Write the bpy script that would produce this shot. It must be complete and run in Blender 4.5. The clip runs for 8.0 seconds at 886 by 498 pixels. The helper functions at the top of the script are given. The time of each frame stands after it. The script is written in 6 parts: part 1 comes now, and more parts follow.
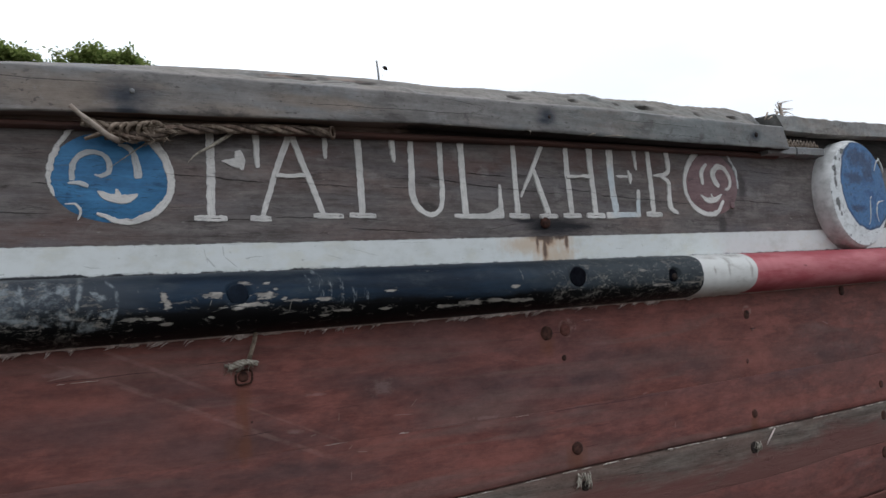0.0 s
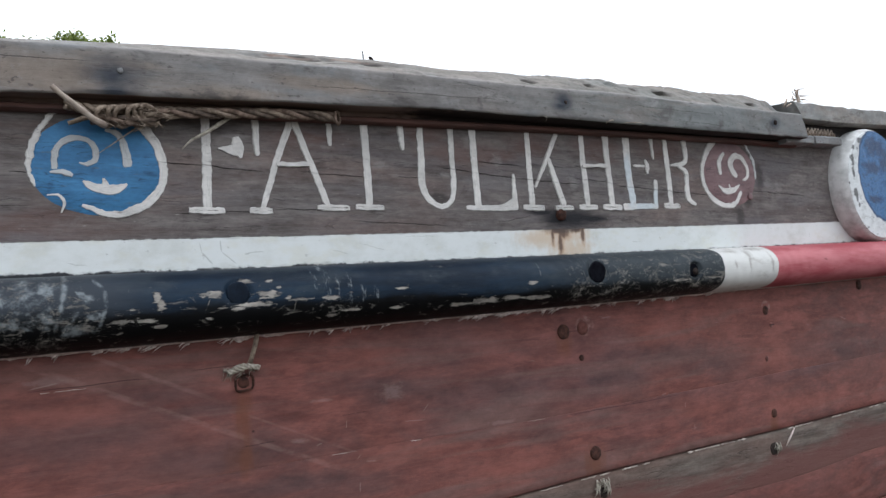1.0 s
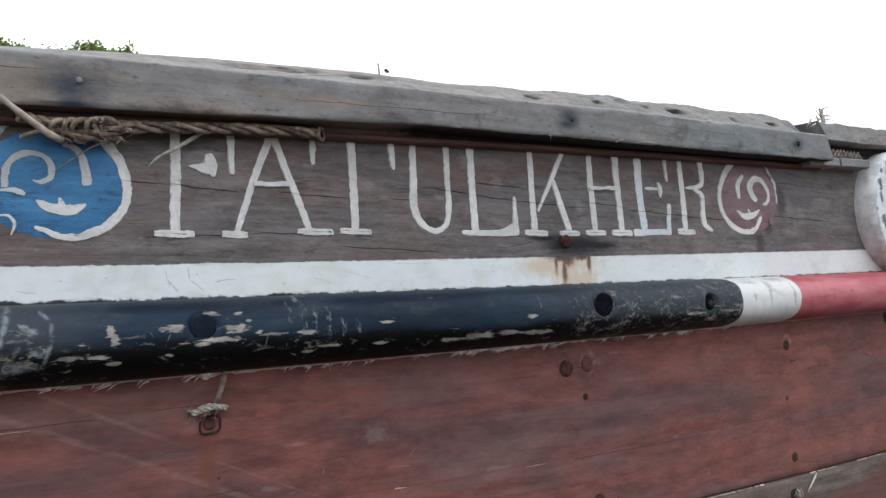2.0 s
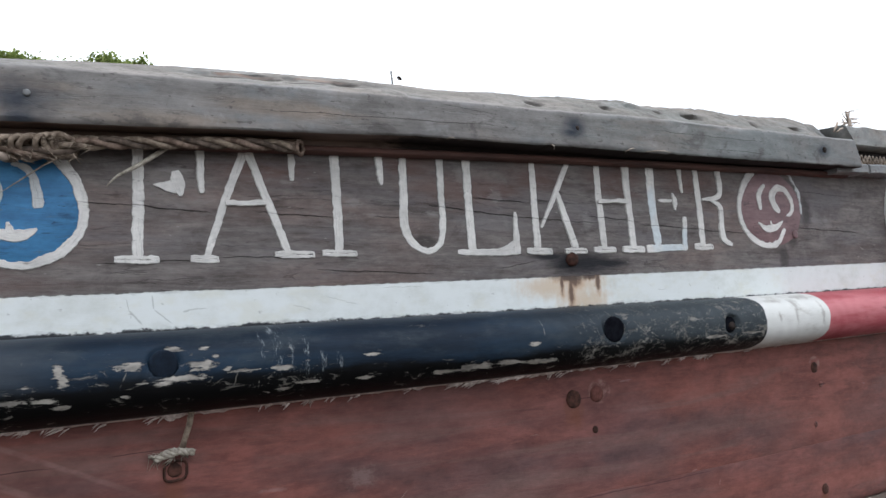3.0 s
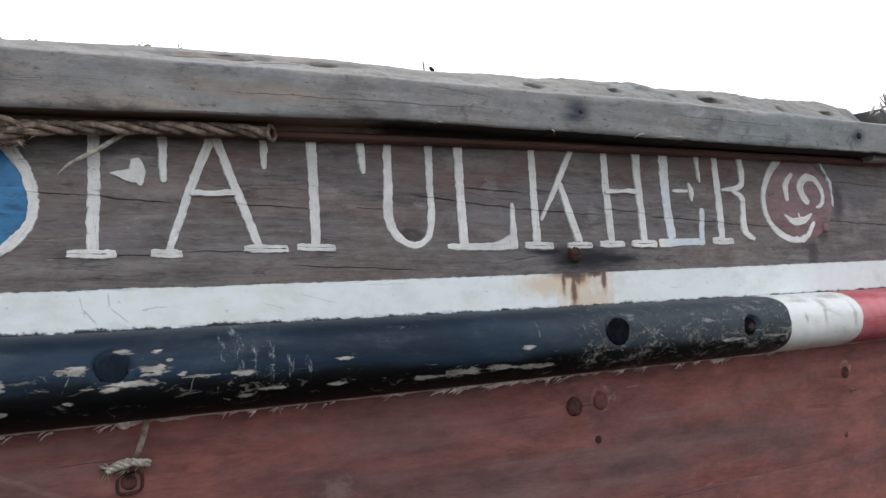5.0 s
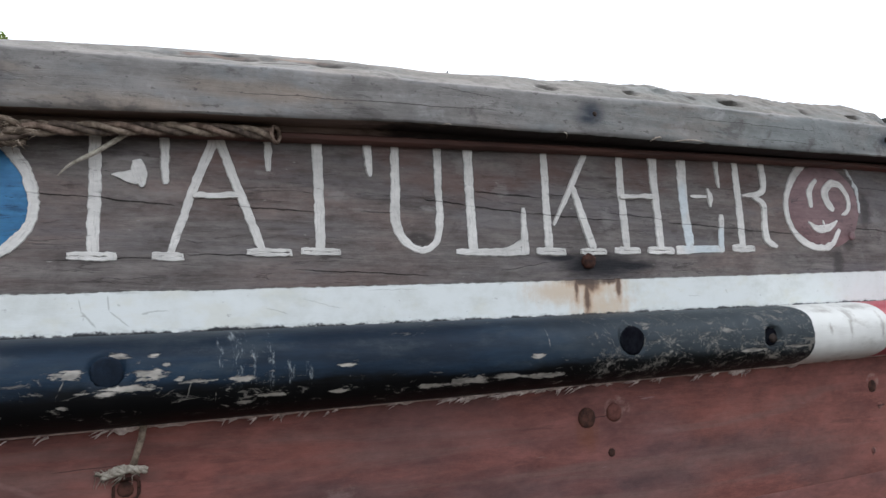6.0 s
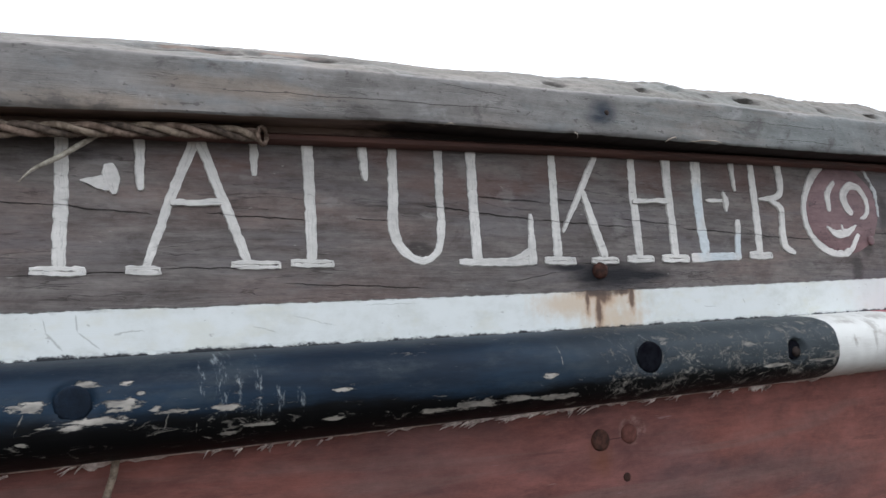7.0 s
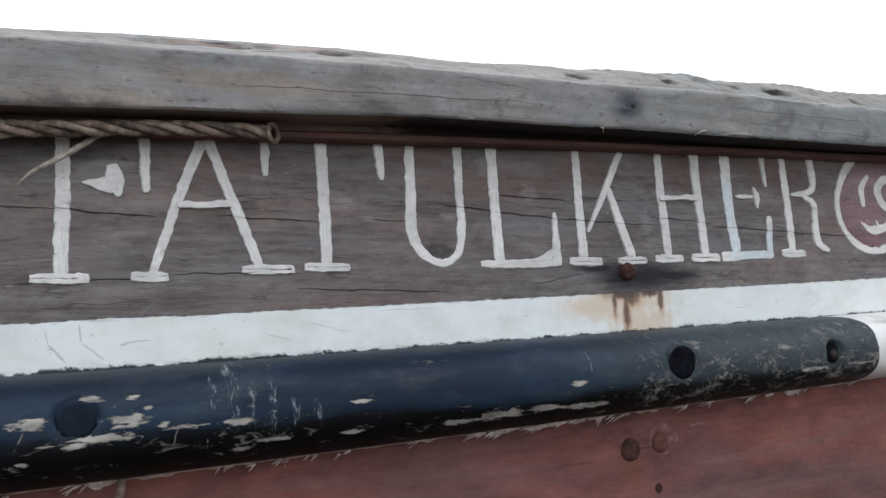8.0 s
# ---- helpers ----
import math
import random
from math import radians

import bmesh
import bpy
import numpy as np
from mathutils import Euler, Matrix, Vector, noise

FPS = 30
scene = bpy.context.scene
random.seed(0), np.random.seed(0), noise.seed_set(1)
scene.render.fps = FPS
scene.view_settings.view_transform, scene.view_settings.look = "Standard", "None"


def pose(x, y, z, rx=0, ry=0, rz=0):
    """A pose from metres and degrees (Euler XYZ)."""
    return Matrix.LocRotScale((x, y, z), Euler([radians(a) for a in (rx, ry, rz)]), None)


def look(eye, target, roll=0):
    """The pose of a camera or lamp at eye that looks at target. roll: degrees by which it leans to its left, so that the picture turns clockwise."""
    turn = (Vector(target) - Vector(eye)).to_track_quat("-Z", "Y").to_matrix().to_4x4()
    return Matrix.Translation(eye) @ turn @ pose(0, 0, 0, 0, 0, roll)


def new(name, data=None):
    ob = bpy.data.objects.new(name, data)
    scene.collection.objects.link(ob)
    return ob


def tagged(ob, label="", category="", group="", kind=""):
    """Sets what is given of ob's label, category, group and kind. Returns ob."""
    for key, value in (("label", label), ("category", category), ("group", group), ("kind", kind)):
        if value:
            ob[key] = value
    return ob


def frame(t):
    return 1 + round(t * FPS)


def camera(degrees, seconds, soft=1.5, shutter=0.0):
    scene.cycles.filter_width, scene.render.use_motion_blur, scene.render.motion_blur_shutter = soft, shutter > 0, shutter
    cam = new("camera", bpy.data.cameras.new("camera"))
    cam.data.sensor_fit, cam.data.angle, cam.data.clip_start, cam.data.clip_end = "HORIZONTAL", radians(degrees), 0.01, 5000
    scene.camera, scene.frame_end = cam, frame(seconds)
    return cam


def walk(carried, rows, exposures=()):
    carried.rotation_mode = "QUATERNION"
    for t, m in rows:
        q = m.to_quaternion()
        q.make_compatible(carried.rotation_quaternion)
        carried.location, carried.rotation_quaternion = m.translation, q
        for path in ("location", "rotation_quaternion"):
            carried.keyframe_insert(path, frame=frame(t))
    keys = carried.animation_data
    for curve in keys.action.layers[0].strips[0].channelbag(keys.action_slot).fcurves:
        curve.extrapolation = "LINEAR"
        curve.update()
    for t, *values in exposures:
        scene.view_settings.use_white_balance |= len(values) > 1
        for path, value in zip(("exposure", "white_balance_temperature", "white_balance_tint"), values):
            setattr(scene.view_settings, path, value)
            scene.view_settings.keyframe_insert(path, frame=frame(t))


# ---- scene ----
cam = camera(61.4, 8.0, soft=1.5)
PATH = [
    (0, (-0.027, -0.054, 1.582), (0.969, 1.67, 1.766), -3.0),
    (0.2, (-0.020, -0.016, 1.588), (0.987, 1.703, 1.760), -2.82),
    (0.5, (-0.018, 0.031, 1.599), (0.975, 1.758, 1.772), -3.0),
    (0.8, (-0.019, 0.071, 1.598), (0.983, 1.793, 1.775), -2.97),
    (1, (-0.021, 0.09, 1.603), (1.009, 1.797, 1.763), -3.2),
    (1.2, (-0.008, 0.107, 1.608), (1.024, 1.812, 1.784), -3.37),
    (1.5, (0.022, 0.13, 1.621), (1.038, 1.843, 1.802), -3.0),
    (1.7, (0.051, 0.150, 1.630), (1.064, 1.865, 1.818), -2.39),
    (2.8, (0.197, 0.281, 1.695), (1.164, 2.019, 1.905), -2.63),
    (3, (0.211, 0.289, 1.695), (1.173, 2.029, 1.908), -2.6),
    (3.2, (0.223, 0.303, 1.696), (1.183, 2.045, 1.900), -2.38),
    (3.5, (0.244, 0.311, 1.696), (1.177, 2.069, 1.901), -2.3),
    (3.8, (0.265, 0.324, 1.699), (1.194, 2.085, 1.894), -2.10),
    (4, (0.277, 0.334, 1.7), (1.199, 2.098, 1.895), -2.1),
    (4.2, (0.290, 0.339, 1.703), (1.209, 2.105, 1.900), -2.08),
    (4.5, (0.312, 0.347, 1.705), (1.226, 2.115, 1.903), -2.1),
    (4.7, (0.329, 0.350, 1.710), (1.228, 2.125, 1.907), -2.17),
    (5.8, (0.390, 0.370, 1.706), (1.232, 2.174, 1.903), -1.52),
    (6, (0.395, 0.376, 1.705), (1.22, 2.185, 1.925), -1.6),
    (6.2, (0.402, 0.397, 1.711), (1.227, 2.205, 1.928), -1.78),
    (6.5, (0.415, 0.439, 1.726), (1.251, 2.245, 1.93), -1.6),
    (6.8, (0.420, 0.475, 1.734), (1.270, 2.274, 1.937), -1.71),
    (7, (0.418, 0.488, 1.734), (1.273, 2.282, 1.957), -2.0),
    (7.2, (0.414, 0.493, 1.737), (1.269, 2.288, 1.954), -2.18),
    (7.5, (0.423, 0.517, 1.743), (1.267, 2.317, 1.961), -2.1),
    (7.8, (0.423, 0.538, 1.745), (1.263, 2.339, 1.966), -2.27),
    (8, (0.427, 0.554, 1.746), (1.261, 2.358, 1.968), -2.5),
]

EXPOSURES = [(0, 0.02), (0.2, 0.28), (0.5, 0.37), (0.8, 0.58), (1.0, 0.60), (1.5, 0.68), (3.0, 0.70), (3.5, 0.40), (4.0, 0.58), (4.5, 0.66), (6.0, 0.69), (8, 0.74)]
walk(cam, [(t, look(eye, target, roll)) for t, eye, target, roll in PATH], exposures=EXPOSURES)

# ---- light: a bright, hazy overcast sky, the sun behind the boat ----
SUN_UP, SUN_TURN = 52.0, 25.0
world = bpy.data.worlds.new("overcast")
scene.world = world
world.use_nodes = True
wt = world.node_tree
wt.nodes.clear()
sky = wt.nodes.new("ShaderNodeTexSky")
sky.sky_type, sky.sun_disc = "NISHITA", False
sky.sun_elevation, sky.sun_rotation = radians(SUN_UP), radians(SUN_TURN)
sky.air_density, sky.dust_density = 1.4, 4.0
w_dim = wt.nodes.new("ShaderNodeVectorMath")
w_dim.operation = "SCALE"
w_dim.inputs["Scale"].default_value = 0.12
w_coord = wt.nodes.new("ShaderNodeTexCoord")
w_map = wt.nodes.new("ShaderNodeMapping")
w_map.inputs["Scale"].default_value = (1.0, 1.0, 2.6)
w_noise = wt.nodes.new("ShaderNodeTexNoise")
w_noise.inputs["Scale"].default_value, w_noise.inputs["Detail"].default_value = 2.2, 5.0
w_ramp = wt.nodes.new("ShaderNodeValToRGB")
w_ramp.color_ramp.elements[0].position, w_ramp.color_ramp.elements[0].color = 0.3, (1.075, 1.16, 1.285, 1)
w_ramp.color_ramp.elements[1].position, w_ramp.color_ramp.elements[1].color = 0.7, (1.43, 1.52, 1.635, 1)
w_mix = wt.nodes.new("ShaderNodeMix")
w_mix.data_type = "RGBA"
w_mix.inputs[0].default_value = 0.82
w_back = wt.nodes.new("ShaderNodeBackground")
w_back.inputs["Strength"].default_value = 1.0
w_out = wt.nodes.new("ShaderNodeOutputWorld")
wt.links.new(sky.outputs[0], w_dim.inputs[0])
wt.links.new(w_coord.outputs["Generated"], w_map.inputs["Vector"])
wt.links.new(w_map.outputs[0], w_noise.inputs["Vector"])
wt.links.new(w_noise.outputs[0], w_ramp.inputs[0])
wt.links.new(w_dim.outputs[0], w_mix.inputs[6])
wt.links.new(w_ramp.outputs[0], w_mix.inputs[7])
w_split = wt.nodes.new("ShaderNodeSeparateXYZ")
w_rise = wt.nodes.new("ShaderNodeMapRange")
w_rise.inputs["From Min"].default_value, w_rise.inputs["From Max"].default_value = 0.0, 1.0
w_rise.inputs["To Min"].default_value, w_rise.inputs["To Max"].default_value = 0.70, 1.42
w_lift = wt.nodes.new("ShaderNodeVectorMath")
w_lift.operation = "SCALE"
wt.links.new(w_coord.outputs["Generated"], w_split.inputs[0])
wt.links.new(w_split.outputs["Z"], w_rise.inputs["Value"])
wt.links.new(w_rise.outputs[0], w_lift.inputs["Scale"])
wt.links.new(w_mix.outputs[2], w_lift.inputs[0])
wt.links.new(w_lift.outputs[0], w_back.inputs["Color"])
wt.links.new(w_back.outputs[0], w_out.inputs["Surface"])

sun_data = bpy.data.lights.new("sun", "SUN")
sun_data.energy, sun_data.angle, sun_data.color = 0.7, radians(20), (1.0, 0.96, 0.9)
sun = new("sun", sun_data)
sun.matrix_world = pose(0, 0, 20, 0, 0, 0) @ pose(0, 0, 0, -(90 - SUN_UP), 0, -SUN_TURN)


# ---- material helpers ----
def material(name):
    m = bpy.data.materials.new(name)
    m.use_nodes = True
    nt = m.node_tree
    nt.nodes.clear()
    out = nt.nodes.new("ShaderNodeOutputMaterial")
    bsdf = nt.nodes.new("ShaderNodeBsdfPrincipled")
    nt.links.new(bsdf.outputs[0], out.inputs["Surface"])
    return m, nt, bsdf


def feed(nt, socket, value):
    if isinstance(value, bpy.types.NodeSocket):
        nt.links.new(value, socket)
    elif isinstance(value, (tuple, list)) and len(value) == 3 and socket.type == "RGBA":
        socket.default_value = (*value, 1)
    else:
        socket.default_value = value


def calc(nt, op, a, b=0.5, c=0.5, clamp=False):
    n = nt.nodes.new("ShaderNodeMath")
    n.operation, n.use_clamp = op, clamp
    for k, v in enumerate((a, b, c)):
        feed(nt, n.inputs[k], v)
    return n.outputs[0]


def blend(nt, fac, a, b, how="MIX"):
    n = nt.nodes.new("ShaderNodeMix")
    n.data_type, n.blend_type = "RGBA", how
    feed(nt, n.inputs[0], fac)
    feed(nt, n.inputs[6], a)
    feed(nt, n.inputs[7], b)
    return n.outputs[2]


def place(nt, shift=(0, 0, 0), scale=(1, 1, 1), turn=(0, 0, 0), vary=False):
    """Object coordinates, stretched; vary: shifted by a random amount for each object."""
    co = nt.nodes.new("ShaderNodeTexCoord").outputs["Object"]
    if vary:
        info = nt.nodes.new("ShaderNodeObjectInfo").outputs["Random"]
        add = nt.nodes.new("ShaderNodeVectorMath")
        add.operation = "MULTIPLY_ADD"
        add.inputs[0].default_value = (37.0, 11.0, 23.0)
        nt.links.new(info, add.inputs[1])
        nt.links.new(co, add.inputs[2])
        co = add.outputs[0]
    n = nt.nodes.new("ShaderNodeMapping")
    n.inputs["Location"].default_value, n.inputs["Scale"].default_value = shift, scale
    n.inputs["Rotation"].default_value = [radians(a) for a in turn]
    nt.links.new(co, n.inputs["Vector"])
    return n.outputs[0]


def grainy(nt, vec, scale=1.0, detail=6.0, rough=0.6, warp=0.0):
    n = nt.nodes.new("ShaderNodeTexNoise")
    nt.links.new(vec, n.inputs["Vector"])
    n.inputs["Scale"].default_value, n.inputs["Detail"].default_value = scale, detail
    n.inputs["Roughness"].default_value, n.inputs["Distortion"].default_value = rough, warp
    return n.outputs["Fac"]


def step(nt, value, lo, hi, a=0.0, b=1.0):
    n = nt.nodes.new("ShaderNodeMapRange")
    n.interpolation_type = "SMOOTHSTEP"
    for k, v in enumerate((value, lo, hi, a, b)):
        feed(nt, n.inputs[k], v)
    return n.outputs[0]


def split(nt, vec):
    n = nt.nodes.new("ShaderNodeSeparateXYZ")
    nt.links.new(vec, n.inputs[0])
    return n.outputs


def spots(nt, rows):
    """1 in the middle of each patch (x, z, half length, half height), 0 on its rim, below 0 outside; the largest of all."""
    co = nt.nodes.new("ShaderNodeTexCoord").outputs["Object"]
    best = None
    for x, z, rx, rz in rows:
        n = nt.nodes.new("ShaderNodeVectorMath")
        n.operation = "MULTIPLY_ADD"
        nt.links.new(co, n.inputs[0])
        n.inputs[1].default_value, n.inputs[2].default_value = (1 / rx, 0, 1 / rz), (-x / rx, 0, -z / rz)
        ln = nt.nodes.new("ShaderNodeVectorMath")
        ln.operation = "LENGTH"
        nt.links.new(n.outputs[0], ln.inputs[0])
        one = calc(nt, "SUBTRACT", 1.0, ln.outputs["Value"])
        best = one if best is None else calc(nt, "MAXIMUM", best, one)
    return best


def lines(nt, rows, waver=0.004, scale=(9, 5, 9)):
    """Thin cracks and scratches: rows of (x0, z0, x1, z1, half width), each a wavering line that tapers at its ends."""
    co = nt.nodes.new("ShaderNodeTexCoord").outputs["Object"]
    x, _, z = split(nt, co)
    sway = calc(nt, "MULTIPLY", calc(nt, "SUBTRACT", grainy(nt, place(nt, shift=(2, 9, 4), scale=scale), 1.0, 5, 0.65), 0.5), waver * 4)
    z = calc(nt, "ADD", z, sway)
    best = None
    for x0, z0, x1, z1, half in rows:
        dx, dz = x1 - x0, z1 - z0
        ln = math.hypot(dx, dz)
        ux, uz = dx / ln, dz / ln
        along = calc(nt, "ADD", calc(nt, "MULTIPLY_ADD", x, ux / ln, -(x0 * ux + z0 * uz) / ln), calc(nt, "MULTIPLY", z, uz / ln))
        away = calc(nt, "ABSOLUTE", calc(nt, "ADD", calc(nt, "MULTIPLY_ADD", x, -uz, x0 * uz - z0 * ux), calc(nt, "MULTIPLY", z, ux)))
        body = calc(nt, "MULTIPLY", step(nt, along, 0.0, 0.2), step(nt, along, 0.75, 1.0, 1.0, 0.0))
        one = step(nt, calc(nt, "SUBTRACT", away, calc(nt, "MULTIPLY", body, half * 0.55)), -half * 0.5, half * 0.4, 1.0, 0.0)
        one = calc(nt, "MULTIPLY", one, step(nt, body, 0.0, 0.15))
        best = one if best is None else calc(nt, "MAXIMUM", best, one)
    return best


def relief(nt, bsdf, height, depth, strength=1.0):
    n = nt.nodes.new("ShaderNodeBump")
    n.inputs["Strength"].default_value, n.inputs["Distance"].default_value = strength, depth
    nt.links.new(height, n.inputs["Height"])
    nt.links.new(n.outputs[0], bsdf.inputs["Normal"])


def mottle(nt, colour, fine=0.25, coarse=0.25, run=(70, 70, 130), patch=(12, 12, 26)):
    """Uneven brightness at two scales over a colour."""
    a = grainy(nt, place(nt, shift=(3.3, 1.7, 8.1), scale=run, vary=True), 1.0, 4, 0.65)
    c = grainy(nt, place(nt, shift=(6.1, 2.9, 0.4), scale=patch, vary=True), 1.0, 5, 0.65)
    k = calc(nt, "ADD", calc(nt, "MULTIPLY_ADD", calc(nt, "SUBTRACT", a, 0.5), fine * 4, 1.0), calc(nt, "MULTIPLY", calc(nt, "SUBTRACT", c, 0.5), coarse * 4))
    n = nt.nodes.new("ShaderNodeVectorMath")
    n.operation = "SCALE"
    feed(nt, n.inputs[0], colour)
    nt.links.new(calc(nt, "MAXIMUM", k, 0.15), n.inputs["Scale"])
    return n.outputs[0]


def matt(bsdf, rough=0.8, gloss=0.3):
    bsdf.inputs["Roughness"].default_value = rough
    bsdf.inputs["Specular IOR Level"].default_value = gloss


def wood_base(nt, dark, light, warm, vary=False, run=(1.6, 1.0, 34.0), crack=0.5, hairs=0.0):
    """Weathered plank: long grain, broad tone changes, fine dark cracks. Returns colour and height."""
    fine = grainy(nt, place(nt, scale=(run[0] * 2.2, 30, run[2] * 3.2), vary=vary), 1.0, 8, 0.65)
    long = grainy(nt, place(nt, shift=(3, 1, 7), scale=(run[0], 12, run[2]), vary=vary), 1.0, 6, 0.6, 0.4)
    broad = grainy(nt, place(nt, shift=(9, 4, 2), scale=(1.5, 2, 6.5), vary=vary), 1.0, 4, 0.55, 0.5)
    tone = calc(nt, "ADD", calc(nt, "MULTIPLY", long, 0.6), calc(nt, "MULTIPLY", fine, 0.4))
    colour = blend(nt, step(nt, tone, 0.36, 0.64), dark, light)
    colour = blend(nt, step(nt, broad, 0.45, 0.68, 0.0, 0.75), colour, warm)
    rift = grainy(nt, place(nt, shift=(1, 6, 3), scale=(0.9, 8, 15.0), vary=vary), 1.0, 3, 0.5, 0.6)
    rift = calc(nt, "ABSOLUTE", calc(nt, "SUBTRACT", rift, 0.5))
    gate = grainy(nt, place(nt, shift=(5, 2, 8), scale=(2.5, 3, 9), vary=vary), 1.0, 2)
    rift = calc(nt, "MULTIPLY", step(nt, rift, 0.0, 0.010, 1.0, 0.0), step(nt, gate, 0.48, 0.58))
    colour = blend(nt, calc(nt, "MULTIPLY", rift, crack), colour, tuple(c * 0.22 for c in dark))
    hair = grainy(nt, place(nt, shift=(2, 7, 5), scale=(5.0, 9, 52.0), vary=vary), 1.0, 3, 0.55, 0.3)
    hair = step(nt, calc(nt, "ABSOLUTE", calc(nt, "SUBTRACT", hair, 0.5)), 0.004, 0.016, 1.0, 0.0)
    gate = grainy(nt, place(nt, shift=(8, 1, 4), scale=(7, 5, 24), vary=vary), 1.0, 3)
    hair = calc(nt, "MULTIPLY", hair, step(nt, gate, 0.50, 0.60))
    colour = blend(nt, calc(nt, "MULTIPLY", hair, hairs), colour, tuple(c * 0.35 for c in dark))
    height = calc(nt, "SUBTRACT", tone, calc(nt, "ADD", calc(nt, "MULTIPLY", rift, 0.8 * crack), calc(nt, "MULTIPLY", hair, 0.5 * hairs)))
    return colour, height


# ---- materials ----
# long cracks in the nameboard (x0, z0, x1, z1, half width); they run on through the painted letters
RIFTS = [(0.20, 1.950, 0.37, 1.944, 0.0016), (0.35, 1.9455, 0.51, 1.933, 0.0019), (0.58, 1.937, 0.76, 1.928, 0.0016), (0.70, 1.824, 0.98, 1.812, 0.0016), (0.52, 1.849, 0.66, 1.8505, 0.0014),
         (1.06, 1.986, 1.22, 1.976, 0.0022), (0.955, 1.964, 1.06, 1.9555, 0.0022), (1.04, 1.9565, 1.20, 1.941, 0.0022), (1.18, 1.943, 1.44, 1.934, 0.0020), (1.38, 1.951, 1.56, 1.942, 0.0015),
         (1.55, 1.936, 1.76, 1.929, 0.0017), (1.70, 1.930, 2.02, 1.921, 0.0017), (1.12, 1.822, 1.25, 1.843, 0.0009), (0.83, 1.937, 0.90, 1.934, 0.0012), (2.15, 1.946, 2.52, 1.938, 0.0021),
         (2.20, 2.056, 2.50, 2.050, 0.0012), (0.0, 1.918, 0.12, 1.914, 0.0015), (-0.3, 1.86, 0.05, 1.85, 0.0015), (0.30, 1.836, 0.52, 1.846, 0.0013), (1.24, 1.985, 1.36, 1.979, 0.0013)]


def make_gunwale_wood(name="weathered_grey_timber", tone=1.0):
    """Sawn grey timber; the worn upper side of the same timber has gone darker with dirt (tone)."""
    m, nt, b = material(name)
    colour, height = wood_base(nt, (0.140, 0.129, 0.122), (0.202, 0.190, 0.182), (0.176, 0.150, 0.133), run=(3.2, 1, 20), crack=0.04, hairs=0.22)
    cool = grainy(nt, place(nt, shift=(2, 2, 2), scale=(4.5, 4, 11)), 1.0, 7, 0.68, 0.4)
    colour = blend(nt, step(nt, cool, 0.45, 0.64, 0, 0.8), colour, (0.176, 0.183, 0.188))
    algae = calc(nt, "ADD", spots(nt, [(1.75, 2.15, 0.75, 0.20)]), calc(nt, "MULTIPLY", calc(nt, "SUBTRACT", cool, 0.5), 2.0))
    colour = blend(nt, step(nt, algae, -0.1, 0.9, 0, 0.75), colour, (0.158, 0.165, 0.160))
    tan = grainy(nt, place(nt, shift=(8, 3, 6), scale=(3.0, 4, 16)), 1.0, 6, 0.65, 0.3)
    colour = blend(nt, step(nt, tan, 0.52, 0.66, 0, 0.5), colour, (0.196, 0.165, 0.145))
    ochre = calc(nt, "ADD", spots(nt, [(0.05, 2.10, 0.35, 0.07), (0.42, 2.088, 0.30, 0.028), (0.62, 2.12, 0.25, 0.03)]), calc(nt, "MULTIPLY", calc(nt, "SUBTRACT", grainy(nt, place(nt, shift=(5, 5, 5), scale=(5, 4, 26)), 1.0, 6, 0.65), 0.5), 1.6))
    colour = blend(nt, step(nt, ochre, 0.0, 0.8, 0, 0.65), colour, (0.205, 0.160, 0.126))
    pale = grainy(nt, place(nt, shift=(4, 1, 9), scale=(9, 8, 18)), 1.0, 8, 0.72, 0.5)
    colour = blend(nt, step(nt, pale, 0.55, 0.68, 0, 0.5), colour, (0.27, 0.262, 0.258))
    colour = blend(nt, step(nt, pale, 0.46, 0.34, 0, 0.7), colour, (0.080, 0.072, 0.068))
    colour = mottle(nt, colour, 0.12, 0.26, (70, 70, 90), (11, 11, 20))
    iron = calc(nt, "ADD", spots(nt, [(0.184, 2.104, 0.080, 0.066), (0.184, 2.070, 0.062, 0.050), (1.300, 2.142, 0.040, 0.036), (1.29, 2.130, 0.045, 0.020), (2.222, 2.16, 0.036, 0.028)]),
                calc(nt, "MULTIPLY", calc(nt, "SUBTRACT", grainy(nt, place(nt, scale=(16, 10, 30)), 1.0, 6, 0.65), 0.5), 0.9))
    colour = blend(nt, step(nt, iron, -0.10, 0.95, 0, 0.90), colour, (0.020, 0.027, 0.040))
    split_lines = lines(nt, [(0.47, 2.190, 0.61, 2.196, 0.008), (0.57, 2.199, 0.68, 2.202, 0.007), (0.50, 2.207, 0.62, 2.213, 0.003), (0.63, 2.188, 0.74, 2.196, 0.0035), (0.70, 2.203, 0.82, 2.207, 0.008), (0.76, 2.196, 0.86, 2.200, 0.003),
                             (0.55, 2.118, 1.12, 2.128, 0.0012), (-0.1, 2.128, 0.16, 2.132, 0.0015), (1.5, 2.155, 2.0, 2.162, 0.0009), (0.95, 2.165, 1.10, 2.150, 0.001), (1.72, 2.127, 2.0, 2.130, 0.001)])
    colour = blend(nt, calc(nt, "MULTIPLY", split_lines, 0.88), colour, (0.024, 0.018, 0.016))
    raw = calc(nt, "ADD", spots(nt, [(0.72, 2.213, 0.07, 0.010), (0.56, 2.205, 0.10, 0.008)]), calc(nt, "MULTIPLY", calc(nt, "SUBTRACT", grainy(nt, place(nt, scale=(22, 20, 90)), 1.0, 5), 0.5), 2.0))
